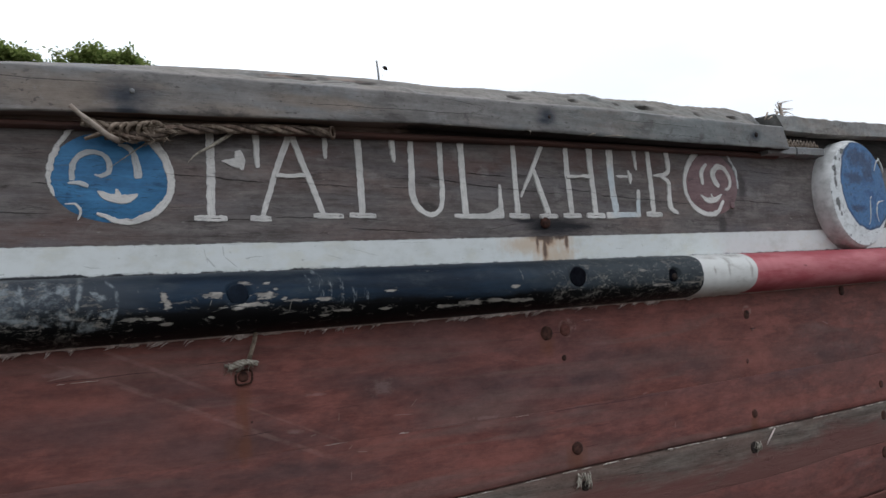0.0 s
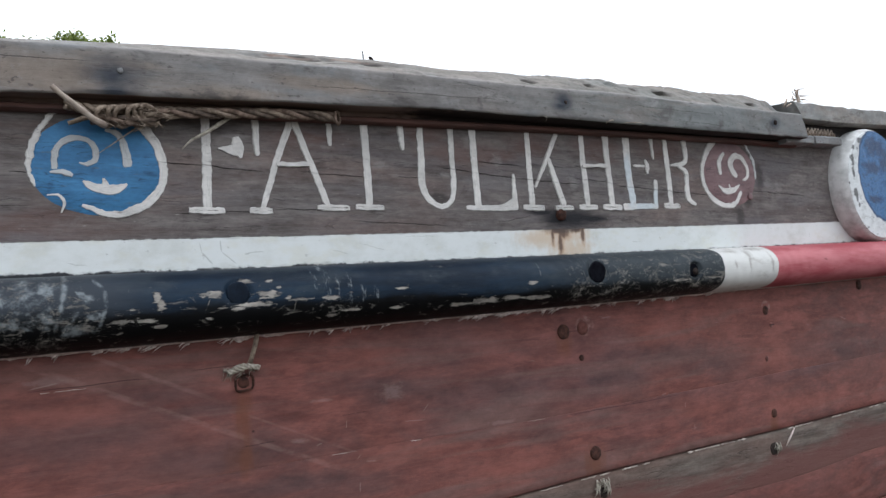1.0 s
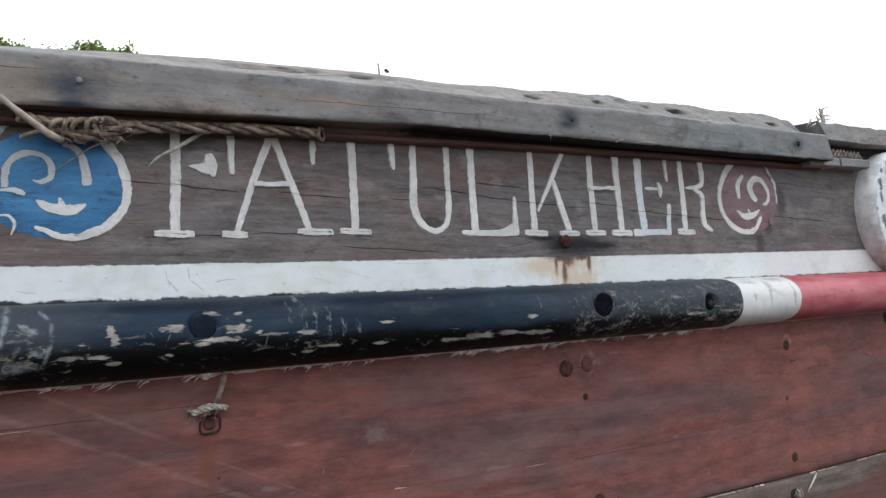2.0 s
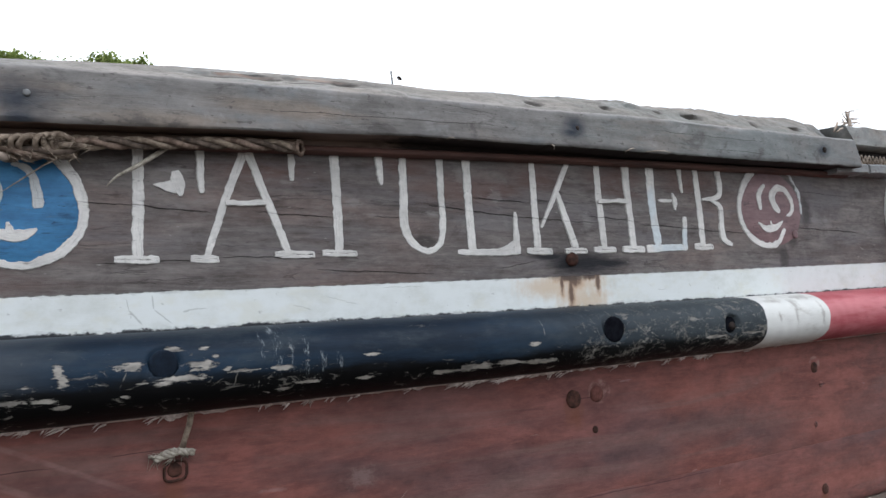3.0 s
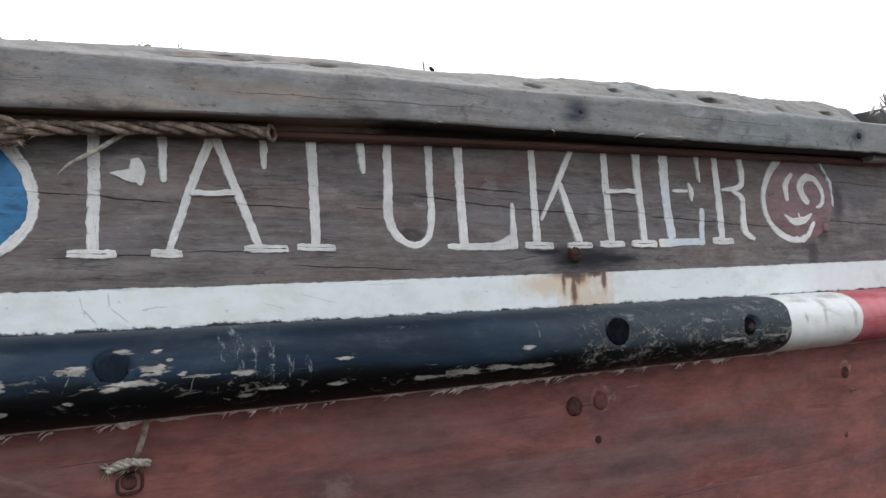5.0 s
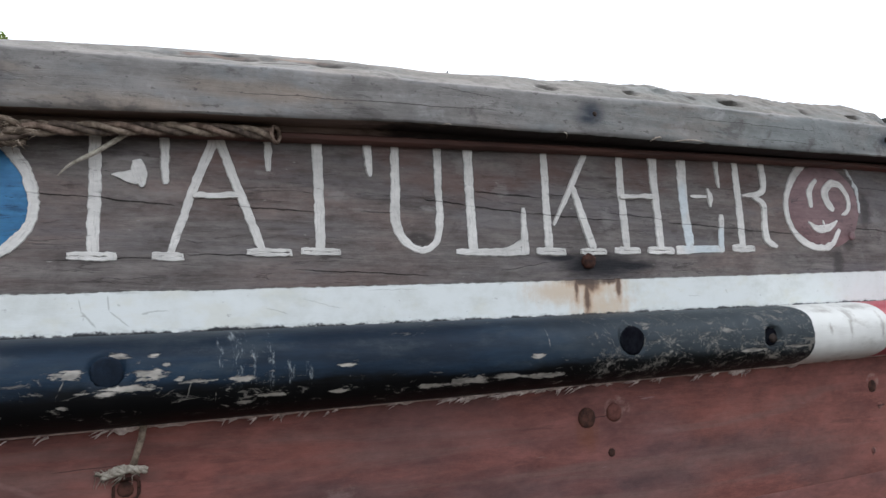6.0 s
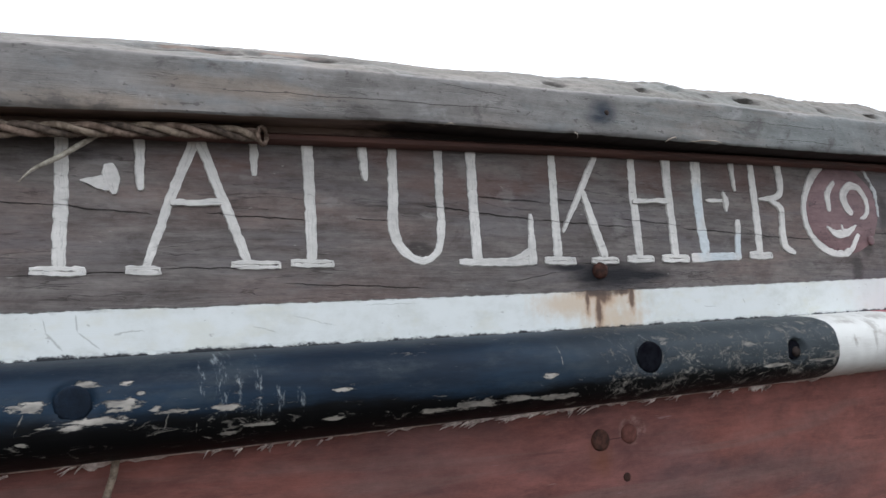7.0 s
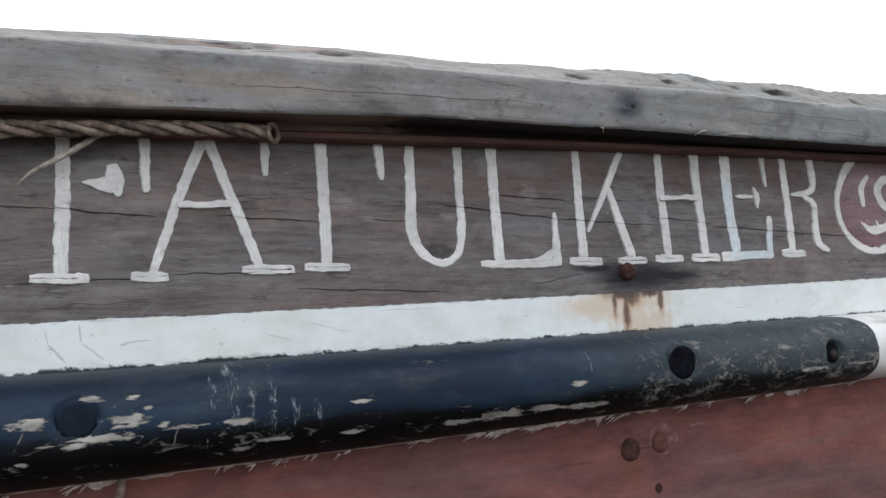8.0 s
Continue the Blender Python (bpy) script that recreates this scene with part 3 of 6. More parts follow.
def make_strake_paint(name, ends):
    """Chipped dark paint over bare wood; ends: the stretch that goes on into the white and the red."""
    m, nt, b = material(name)
    co = nt.nodes.new("ShaderNodeTexCoord").outputs["Object"]
    x, y, z = split(nt, co)
    tone = grainy(nt, place(nt, scale=(2.5, 4, 16)), 1.0, 6, 0.65)
    navy = blend(nt, step(nt, tone, 0.38, 0.66), (0.0052, 0.0108, 0.0200), (0.0100, 0.0238, 0.0435))
    navy = blend(nt, step(nt, x, 0.95, 1.55, 0.0, 0.85), navy, (0.034, 0.041, 0.045))
    navy = blend(nt, step(nt, x, 0.10, 0.30, 0.85, 0.0), navy, (0.036, 0.041, 0.048))
    haze = grainy(nt, place(nt, shift=(6, 6, 1), scale=(9, 9, 26)), 1.0, 8, 0.72)
    navy = blend(nt, step(nt, haze, 0.48, 0.70, 0, 0.48), navy, (0.038, 0.048, 0.055))
    # black along the lower half, below a ragged edge
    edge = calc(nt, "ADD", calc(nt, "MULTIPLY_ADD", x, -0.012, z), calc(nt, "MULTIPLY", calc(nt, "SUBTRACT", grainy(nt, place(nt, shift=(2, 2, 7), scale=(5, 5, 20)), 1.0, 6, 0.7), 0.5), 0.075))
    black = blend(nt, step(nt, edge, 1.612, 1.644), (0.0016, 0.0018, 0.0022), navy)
    # wear grows towards the far end and near the blunt old patch
    wear = calc(nt, "ADD", step(nt, x, 1.15, 1.75, 0.0, 0.055), step(nt, x, 0.02, 0.17, 0.05, 0.0))
    low = step(nt, z, 1.60, 1.70, 0.035, -0.02)
    scratch = grainy(nt, place(nt, shift=(2, 3, 4), scale=(26, 26, 80)), 1.0, 8, 0.75, 0.8)
    chips = calc(nt, "ADD", spots(nt, [q for q in CHIPS if (q[0] > SPLIT_X) == ends]), calc(nt, "MULTIPLY", calc(nt, "SUBTRACT", grainy(nt, place(nt, shift=(1, 1, 9), scale=(40, 30, 170)), 1.0, 6, 0.75), 0.5), 3.4))
    chips = step(nt, chips, 0.12, 0.42, 0.0, 0.85)
    lace = grainy(nt, place(nt, shift=(7, 3, 2), scale=(44, 40, 62)), 1.0, 9, 0.80, 0.5)
    lace = calc(nt, "ADD", lace, calc(nt, "ADD", calc(nt, "ADD", step(nt, x, 1.0, 1.30, -0.20, 0.015), step(nt, x, 0.06, 0.20, 0.235, 0.0)), calc(nt, "MULTIPLY", calc(nt, "SUBTRACT", grainy(nt, place(nt, shift=(1, 3, 9), scale=(9, 9, 14)), 1.0, 3), 0.5), 0.30)))
    lace = step(nt, lace, 0.545, 0.68, 0.0, 0.66)
    patch = grainy(nt, place(nt, shift=(4, 7, 2), scale=(5, 8, 12)), 1.0, 3)
    patch = calc(nt, "MULTIPLY", calc(nt, "SUBTRACT", patch, 0.5), 0.35)
    general = step(nt, calc(nt, "ADD", calc(nt, "ADD", calc(nt, "ADD", scratch, patch), calc(nt, "MULTIPLY", wear, 0.6)), low), 0.62, 0.69, 0.0, 0.62 if ends else 0.5)
    general = calc(nt, "MAXIMUM", general, lace)
    bare = calc(nt, "MAXIMUM", chips, general)
    if not ends:
        drip = grainy(nt, place(nt, shift=(8, 2, 4), scale=(190, 20, 60)), 1.0, 7, 0.75)
        drip = calc(nt, "MULTIPLY", step(nt, drip, 0.50, 0.68), step(nt, calc(nt, "ADD", spots(nt, DRIPS),
                    calc(nt, "MULTIPLY", calc(nt, "SUBTRACT", grainy(nt, place(nt, shift=(6, 2, 4), scale=(70, 20, 110)), 1.0, 6, 0.75), 0.5), 2.4)), 0.0, 0.6))
        scrub = lines(nt, SCRUB, 0.010, (26, 8, 26))
        smudge = calc(nt, "ADD", spots(nt, SMUDGE), calc(nt, "MULTIPLY", calc(nt, "SUBTRACT", grainy(nt, place(nt, shift=(8, 4, 2), scale=(46, 30, 60)), 1.0, 8, 0.76), 0.5), 3.0))
        scrub = calc(nt, "MAXIMUM", scrub, step(nt, smudge, 0.05, 0.7, 0.0, 0.9))
        scrub = calc(nt, "MULTIPLY", scrub, step(nt, grainy(nt, place(nt, shift=(4, 4, 1), scale=(40, 20, 50)), 1.0, 6, 0.7), 0.36, 0.62))
        whitish = calc(nt, "MAXIMUM", calc(nt, "MULTIPLY", drip, 0.55), calc(nt, "MULTIPLY", scrub, 0.52))
    scars = lines(nt, [q for q in SCARS if (q[0] > SPLIT_X) == ends], 0.007, (70, 20, 70))
    gaps = step(nt, grainy(nt, place(nt, shift=(3, 8, 5), scale=(110, 40, 110)), 1.0, 5, 0.7), 0.40, 0.58)
    bare = calc(nt, "MAXIMUM", bare, calc(nt, "MULTIPLY", calc(nt, "MULTIPLY", scars, gaps), 0.5))
    pale = grainy(nt, place(nt, shift=(3, 1, 3), scale=(20, 20, 60)), 1.0, 5)
    wood = blend(nt, step(nt, pale, 0.35, 0.7), (0.40, 0.365, 0.320), (0.17, 0.155, 0.140))
    if not ends:
        black = blend(nt, whitish, black, (0.33, 0.36, 0.37))
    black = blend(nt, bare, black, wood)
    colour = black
    if ends:
        dirt = grainy(nt, place(nt, shift=(3, 9, 3), scale=(13, 10, 30), turn=(0, 50, 0)), 1.0, 7, 0.7)
        white = blend(nt, step(nt, dirt, 0.50, 0.70, 0, 0.7), (0.57, 0.56, 0.535), (0.36, 0.34, 0.31))
        white = blend(nt, step(nt, dirt, 0.66, 0.74, 0, 0.35), white, (0.12, 0.11, 0.10))
        run_down = calc(nt, "ADD", spots(nt, [(1.975, 1.718, 0.022, 0.030), (1.965, 1.692, 0.010, 0.034), (2.073, 1.685, 0.012, 0.055), (1.90, 1.728, 0.05, 0.008), (2.03, 1.738, 0.06, 0.010), (1.895, 1.688, 0.010, 0.022)]), calc(nt, "MULTIPLY", calc(nt, "SUBTRACT", grainy(nt, place(nt, shift=(1, 9, 3), scale=(60, 40, 40)), 1.0, 8, 0.75), 0.5), 3.0))
        white = blend(nt, step(nt, run_down, 0.1, 0.9, 0, 0.55), white, (0.20, 0.175, 0.15))
        fade = grainy(nt, place(nt, shift=(5, 9, 3), scale=(3, 6, 18)), 1.0, 6, 0.65)
        red = blend(nt, step(nt, fade, 0.35, 0.68), (0.31, 0.058, 0.070), (0.46, 0.150, 0.162))
        red = blend(nt, step(nt, dirt, 0.63, 0.70, 0, 0.6), red, (0.10, 0.02, 0.025))
        wob = calc(nt, "MULTIPLY", calc(nt, "SUBTRACT", grainy(nt, place(nt, scale=(10, 18, 18)), 1.0, 5), 0.5), 0.022)
        xx = calc(nt, "ADD", x, wob)
        bare = calc(nt, "MULTIPLY", bare, step(nt, xx, 1.838, 1.841, 1.0, 0.0))
        colour = blend(nt, step(nt, xx, 1.838, 1.841), black, white)
        colour = blend(nt, step(nt, xx, 2.100, 2.103), colour, red)
    nt.links.new(colour, b.inputs["Base Color"])
    nt.links.new(step(nt, bare, 0, 1, 0.52, 0.85), b.inputs["Roughness"])
    nt.links.new(step(nt, bare, 0, 1, 0.13, 0.12), b.inputs["Specular IOR Level"])
    relief(nt, b, calc(nt, "ADD", calc(nt, "MULTIPLY", bare, -0.5), calc(nt, "MULTIPLY", tone, 0.8)), 0.004, 0.8)
    return m


def make_hull_red():
    m, nt, b = material("faded_red_hull_paint")
    grain = grainy(nt, place(nt, scale=(9, 10, 38), turn=(0, -1.2, 0), vary=True), 1.0, 9, 0.70, 0.3)
    long = grainy(nt, place(nt, shift=(1, 2, 4), scale=(1.0, 4, 12), turn=(0, -1.5, 0), vary=True), 1.0, 6, 0.6, 0.7)
    broad = grainy(nt, place(nt, shift=(7, 2, 4), scale=(1.3, 4, 3.6), vary=True), 1.0, 4, 0.55, 0.4)
    colour = blend(nt, step(nt, grain, 0.34, 0.66), (0.127, 0.0470, 0.0395), (0.205, 0.0765, 0.0625))
    cloud = grainy(nt, place(nt, shift=(2, 5, 4), scale=(3.2, 4, 8.5), turn=(0, -4, 0), vary=True), 1.0, 7, 0.68, 0.5)
    colour = blend(nt, step(nt, cloud, 0.40, 0.70, 0, 0.65), colour, (0.086, 0.050, 0.047))
    # dull patches where the red has gone
    dull = calc(nt, "ADD", spots(nt, [(0.10, 1.385, 0.45, 0.065), (0.33, 1.42, 0.2, 0.03), (1.05, 1.39, 0.28, 0.055), (1.47, 1.38, 0.25, 0.04), (1.72, 1.435, 0.32, 0.075), (1.90, 1.39, 0.2, 0.05), (2.60, 1.37, 0.42, 0.14), (0.05, 1.22, 0.5, 0.08), (0.40, 1.32, 0.30, 0.07), (0.55, 1.24, 0.35, 0.05), (0.25, 1.46, 0.22, 0.035), (0.80, 1.42, 0.16, 0.04)]),
                calc(nt, "MULTIPLY", calc(nt, "SUBTRACT", grainy(nt, place(nt, shift=(1, 3, 2), scale=(8, 8, 26), turn=(0, -3, 0)), 1.0, 8, 0.7, 0.4), 0.5), 1.9))
    colour = blend(nt, step(nt, dull, -0.1, 0.95, 0, 0.65), colour, (0.078, 0.049, 0.048))
    bright = calc(nt, "ADD", spots(nt, [(1.02, 1.52, 0.35, 0.06), (0.09, 1.445, 0.2, 0.03), (0.72, 1.50, 0.2, 0.05), (1.15, 1.19, 0.4, 0.06), (1.70, 1.27, 0.45, 0.05), (2.35, 1.22, 0.35, 0.05), (1.68, 1.50, 0.45, 0.07), (2.20, 1.39, 0.10, 0.10), (0.78, 1.27, 0.3, 0.04)]),
                  calc(nt, "MULTIPLY", calc(nt, "SUBTRACT", grainy(nt, place(nt, shift=(5, 3, 7), scale=(9, 8, 24), turn=(0, -3, 0)), 1.0, 8, 0.7, 0.4), 0.5), 1.9))
    colour = blend(nt, step(nt, bright, 0.0, 0.9, 0, 0.6), colour, (0.212, 0.078, 0.062))
    mauve = grainy(nt, place(nt, shift=(4, 5, 8), scale=(0.9, 4, 2.6), vary=True), 1.0, 5, 0.6, 0.4)
    colour = blend(nt, step(nt, mauve, 0.52, 0.70, 0, 0.4), colour, (0.080, 0.053, 0.056))
    colour = blend(nt, step(nt, long, 0.52, 0.68, 0, 0.6), colour, (0.150, 0.092, 0.081))
    colour = blend(nt, step(nt, broad, 0.48, 0.70, 0, 0.40), colour, (0.190, 0.078, 0.064))
    colour = mottle(nt, colour, 0.10, 0.28, (50, 50, 90), (10, 10, 22))
    streak = grainy(nt, place(nt, shift=(4, 2, 9), scale=(4.5, 10, 48), turn=(0, -2, 0), vary=True), 1.0, 6, 0.65)
    colour = blend(nt, step(nt, streak, 0.61, 0.74, 0, 0.45), colour, (0.045, 0.024, 0.022))
    pale = grainy(nt, place(nt, shift=(9, 2, 1), scale=(9, 10, 90), vary=True), 1.0, 3)
    colour = blend(nt, step(nt, pale, 0.72, 0.78, 0, 0.45), colour, (0.27, 0.20, 0.19))
    # long diagonal rubs
    co = nt.nodes.new("ShaderNodeTexCoord").outputs["Object"]
    x, y, z = split(nt, co)
    for x0, z0, slope, half, lo, hi, much in ((0.146, 1.546, -0.47, 0.007, 0.12, 0.42, 0.20), (0.136, 1.489, -0.455, 0.009, 0.0, 0.72, 0.21), (0.44, 1.40, -0.46, 0.004, 0.42, 0.75, 0.14)):
        line = calc(nt, "SUBTRACT", z, calc(nt, "MULTIPLY_ADD", x, slope, z0 - slope * x0))
        line = step(nt, calc(nt, "ABSOLUTE", line), half * 0.3, half, 1.0, 0.0)
        line = calc(nt, "MULTIPLY", line, calc(nt, "MULTIPLY", step(nt, x, lo, lo + 0.03), step(nt, x, hi - 0.15, hi, 1.0, 0.0)))
        line = calc(nt, "MULTIPLY", line, step(nt, grainy(nt, place(nt, scale=(18, 10, 40)), 1.0, 4), 0.35, 0.6))
        colour = blend(nt, calc(nt, "MULTIPLY", line, much), colour, (0.36, 0.23, 0.20))
    scour = calc(nt, "ADD", spots(nt, [(0.777, 1.416, 0.05, 0.03), (0.549, 1.332, 0.025, 0.010), (0.601, 1.415, 0.035, 0.006), (0.07, 1.506, 0.07, 0.012), (1.07, 1.31, 0.06, 0.008)]), calc(nt, "MULTIPLY", calc(nt, "SUBTRACT", grainy(nt, place(nt, shift=(3, 6, 1), scale=(40, 20, 60)), 1.0, 6, 0.7), 0.5), 2.2))
    colour = blend(nt, step(nt, scour, 0.1, 0.8, 0, 0.4), colour, (0.25, 0.17, 0.155))
    halo = spots(nt, [(1.366, 1.536, 0.036, 0.030), (2.158, 1.552, 0.026, 0.022)])
    halo = calc(nt, "MULTIPLY", step(nt, halo, 0.0, 0.25), step(nt, grainy(nt, place(nt, scale=(30, 30, 40)), 1.0, 5), 0.42, 0.6))
    colour = blend(nt, calc(nt, "MULTIPLY", halo, 0.6), colour, (0.30, 0.19, 0.16))
    weep = calc(nt, "ADD", spots(nt, [(1.288, 1.485, 0.035, 0.06), (1.372, 1.165, 0.06, 0.06), (2.15, 1.17, 0.03, 0.07), (0.430, 1.40, 0.035, 0.13), (0.425, 1.31, 0.045, 0.06)]),
                calc(nt, "MULTIPLY", calc(nt, "SUBTRACT", grainy(nt, place(nt, scale=(50, 10, 8)), 1.0, 4), 0.5), 1.4))
    colour = blend(nt, step(nt, weep, 0.1, 0.9, 0, 0.6), colour, (0.135, 0.050, 0.026))
    slit = lines(nt, [(1.305, 1.523, 1.352, 1.524, 0.0016), (0.02, 1.490, 0.26, 1.497, 0.0016), (1.25, 1.302, 1.75, 1.312, 0.0014), (1.40, 1.19, 1.46, 1.192, 0.0014), (0.32, 1.505, 0.44, 1.509, 0.0012), (0.64, 1.375, 0.72, 1.38, 0.001), (0.42, 1.335, 0.5, 1.34, 0.0012), (0.445, 1.366, 0.452, 1.366, 0.005), (2.165, 1.490, 2.20, 1.491, 0.004), (2.137, 1.37, 2.139, 1.395, 0.004)], 0.002)
    colour = blend(nt, calc(nt, "MULTIPLY", slit, 0.75), colour, (0.022, 0.012, 0.011))
    fleck = lines(nt, [(1.64, 1.318, 1.66, 1.322, 0.0022), (1.735, 1.272, 1.738, 1.288, 0.0018), (1.768, 1.200, 1.772, 1.222, 0.0018), (2.60, 1.496, 2.64, 1.484, 0.003), (0.85, 1.36, 0.87, 1.38, 0.0012), (0.70, 1.268, 0.73, 1.264, 0.0016), (0.80, 1.345, 0.86, 1.342, 0.0014), (0.657, 1.345, 0.659, 1.366, 0.0012), (0.68, 1.275, 0.69, 1.285, 0.0016), (0.585, 1.318, 0.60, 1.321, 0.0016), (0.683, 1.20, 0.685, 1.225, 0.0016), (0.03, 1.494, 0.085, 1.503, 0.0022)], 0.001)
    colour = blend(nt, calc(nt, "MULTIPLY", fleck, 0.40), colour, (0.34, 0.26, 0.23))
    nt.links.new(colour, b.inputs["Base Color"])
    matt(b, 0.72, 0.16)
    relief(nt, b, calc(nt, "ADD", calc(nt, "MULTIPLY", grain, 0.6), calc(nt, "MULTIPLY", streak, -0.4)), 0.0035, 0.8)
    return m


def make_hull_grey():
    m, nt, b = material("bare_grey_plank")
    colour, height = wood_base(nt, (0.080, 0.062, 0.052), (0.160, 0.132, 0.112), (0.120, 0.074, 0.060), run=(3.5, 1, 34), crack=0.1, hairs=0.5)
    colour = mottle(nt, colour, 0.18, 0.25)
    left = grainy(nt, place(nt, shift=(7, 1, 2), scale=(2.0, 5, 11), turn=(0, -2, 0)), 1.0, 6, 0.65, 0.4)
    z = split(nt, nt.nodes.new("ShaderNodeTexCoord").outputs["UV"])[1]
    left = calc(nt, "ADD", left, step(nt, z, 0.15, 0.95, 0.22, -0.12))
    colour = blend(nt, step(nt, left, 0.42, 0.70, 0, 0.85), colour, (0.125, 0.050, 0.043))
    nt.links.new(colour, b.inputs["Base Color"])
    matt(b, 0.8, 0.18)
    relief(nt, b, height, 0.005, 0.8)
    return m


def make_simple(name, tint, shade, scale=(30, 30, 30), rough=0.8, gloss=0.3, depth=0.002, metal=0.0):
    m, nt, b = material(name)
    a = grainy(nt, place(nt, scale=scale), 1.0, 6, 0.65)
    c = grainy(nt, place(nt, shift=(5, 3, 1), scale=tuple(s * 0.22 for s in scale)), 1.0, 3)
    colour = blend(nt, step(nt, a, 0.35, 0.65), tint, shade)
    colour = blend(nt, step(nt, c, 0.5, 0.7, 0, 0.4), colour, tuple(s * 0.6 for s in shade))
    nt.links.new(colour, b.inputs["Base Color"])
    matt(b, rough, gloss)
    b.inputs["Metallic"].default_value = metal
    relief(nt, b, a, depth, 0.8)
    return m


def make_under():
    """Bare brown timber; past x 0.72 tar and the gap's shade are painted black."""
    m, nt, b = material("brown_timber_with_tar_and_gap_shade")
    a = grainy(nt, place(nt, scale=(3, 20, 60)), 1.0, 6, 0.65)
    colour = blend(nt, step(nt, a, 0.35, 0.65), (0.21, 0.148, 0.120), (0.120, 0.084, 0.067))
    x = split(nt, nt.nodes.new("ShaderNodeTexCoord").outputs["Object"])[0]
    gap_dark = calc(nt, "ADD", x, calc(nt, "MULTIPLY", calc(nt, "SUBTRACT", grainy(nt, place(nt, shift=(4, 1, 2), scale=(7, 12, 30)), 1.0, 6, 0.7), 0.5), 0.9))
    colour = blend(nt, step(nt, gap_dark, 0.72, 0.98, 0, 0.9), colour, (0.012, 0.010, 0.010))
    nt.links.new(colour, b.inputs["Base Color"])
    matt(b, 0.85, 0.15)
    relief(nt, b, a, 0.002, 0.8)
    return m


def make_eye_paint():
    """Blue disc face with a worn white rim that leaves the upper quarter bare."""
    m, nt, b = material("painted_disc_face")
    blot = grainy(nt, place(nt, scale=(17, 17, 26)), 1.0, 8, 0.78, 0.6)
    blue = blend(nt, step(nt, blot, 0.38, 0.58), (0.012, 0.066, 0.180), (0.045, 0.150, 0.320))
    blue = blend(nt, step(nt, blot, 0.51, 0.64, 0, 0.85), blue, (0.009, 0.026, 0.075))
    white = blend(nt, step(nt, blot, 0.42, 0.70), (0.62, 0.63, 0.63), (0.38, 0.38, 0.37))
    white = blend(nt, step(nt, grainy(nt, place(nt, shift=(3, 3, 1), scale=(26, 26, 40)), 1.0, 5, 0.7), 0.57, 0.64, 0, 0.85), white, (0.05, 0.05, 0.05))
    wob = calc(nt, "MULTIPLY", calc(nt, "SUBTRACT", grainy(nt, place(nt, shift=(1, 1, 1), scale=(30, 30, 30)), 1.0, 4), 0.5), 0.12)
    inner = step(nt, calc(nt, "ADD", spots(nt, [(2.938, 2.030, 0.190, 0.190)]), wob), 0.0, 0.02)
    edge = calc(nt, "ADD", spots(nt, [(2.938, 2.030, 0.190, 0.190)]), wob)
    edge = calc(nt, "MULTIPLY", step(nt, edge, 0.005, 0.02), step(nt, edge, 0.03, 0.08, 1.0, 0.0))
    blue = blend(nt, calc(nt, "MULTIPLY", edge, 0.7), blue, (0.006, 0.014, 0.036))
    gouge = calc(nt, "ADD", spots(nt, [(2.716, 2.07, 0.014, 0.03), (2.712, 2.02, 0.013, 0.03), (2.716, 1.95, 0.016, 0.022), (2.722, 1.93, 0.012, 0.02), (2.73, 2.12, 0.012, 0.02), (2.78, 2.15, 0.03, 0.016), (2.735, 1.90, 0.012, 0.014)]), calc(nt, "MULTIPLY", calc(nt, "SUBTRACT", blot, 0.5), 3.2))
    white = blend(nt, step(nt, gouge, 0.1, 0.5, 0, 0.85), white, (0.035, 0.033, 0.032))
    mould = calc(nt, "ADD", spots(nt, [(2.90, 2.13, 0.12, 0.05), (2.85, 2.05, 0.08, 0.03), (2.96, 2.08, 0.05, 0.06), (2.86, 1.93, 0.07, 0.02)]), calc(nt, "MULTIPLY", calc(nt, "SUBTRACT", grainy(nt, place(nt, shift=(2, 2, 6), scale=(22, 18, 40)), 1.0, 7, 0.72), 0.5), 2.6))
    blue = blend(nt, step(nt, mould, 0.0, 0.6, 0, 0.75), blue, (0.010, 0.024, 0.066))
    colour = blend(nt, inner, white, blue)
    nt.links.new(colour, b.inputs["Base Color"])
    matt(b, 0.55, 0.4)
    relief(nt, b, blot, 0.003, 0.7)
    return m


# unseen ground, coloured dark so little light bounces up under the hull
def make_dark_ground():
    m, nt, b = material("dark_unseen_ground")
    a = grainy(nt, place(nt, scale=(6, 6, 6)), 1.0, 8, 0.7)
    c = grainy(nt, place(nt, scale=(0.25, 0.25, 0.25)), 1.0, 4)
    colour = blend(nt, step(nt, a, 0.35, 0.65), (0.080, 0.068, 0.056), (0.050, 0.043, 0.036))
    colour = blend(nt, step(nt, c, 0.45, 0.65, 0, 0.6), colour, (0.034, 0.030, 0.026))
    nt.links.new(colour, b.inputs["Base Color"])
    matt(b, 0.95, 0.2)
    relief(nt, b, a, 0.03, 0.8)
    return m


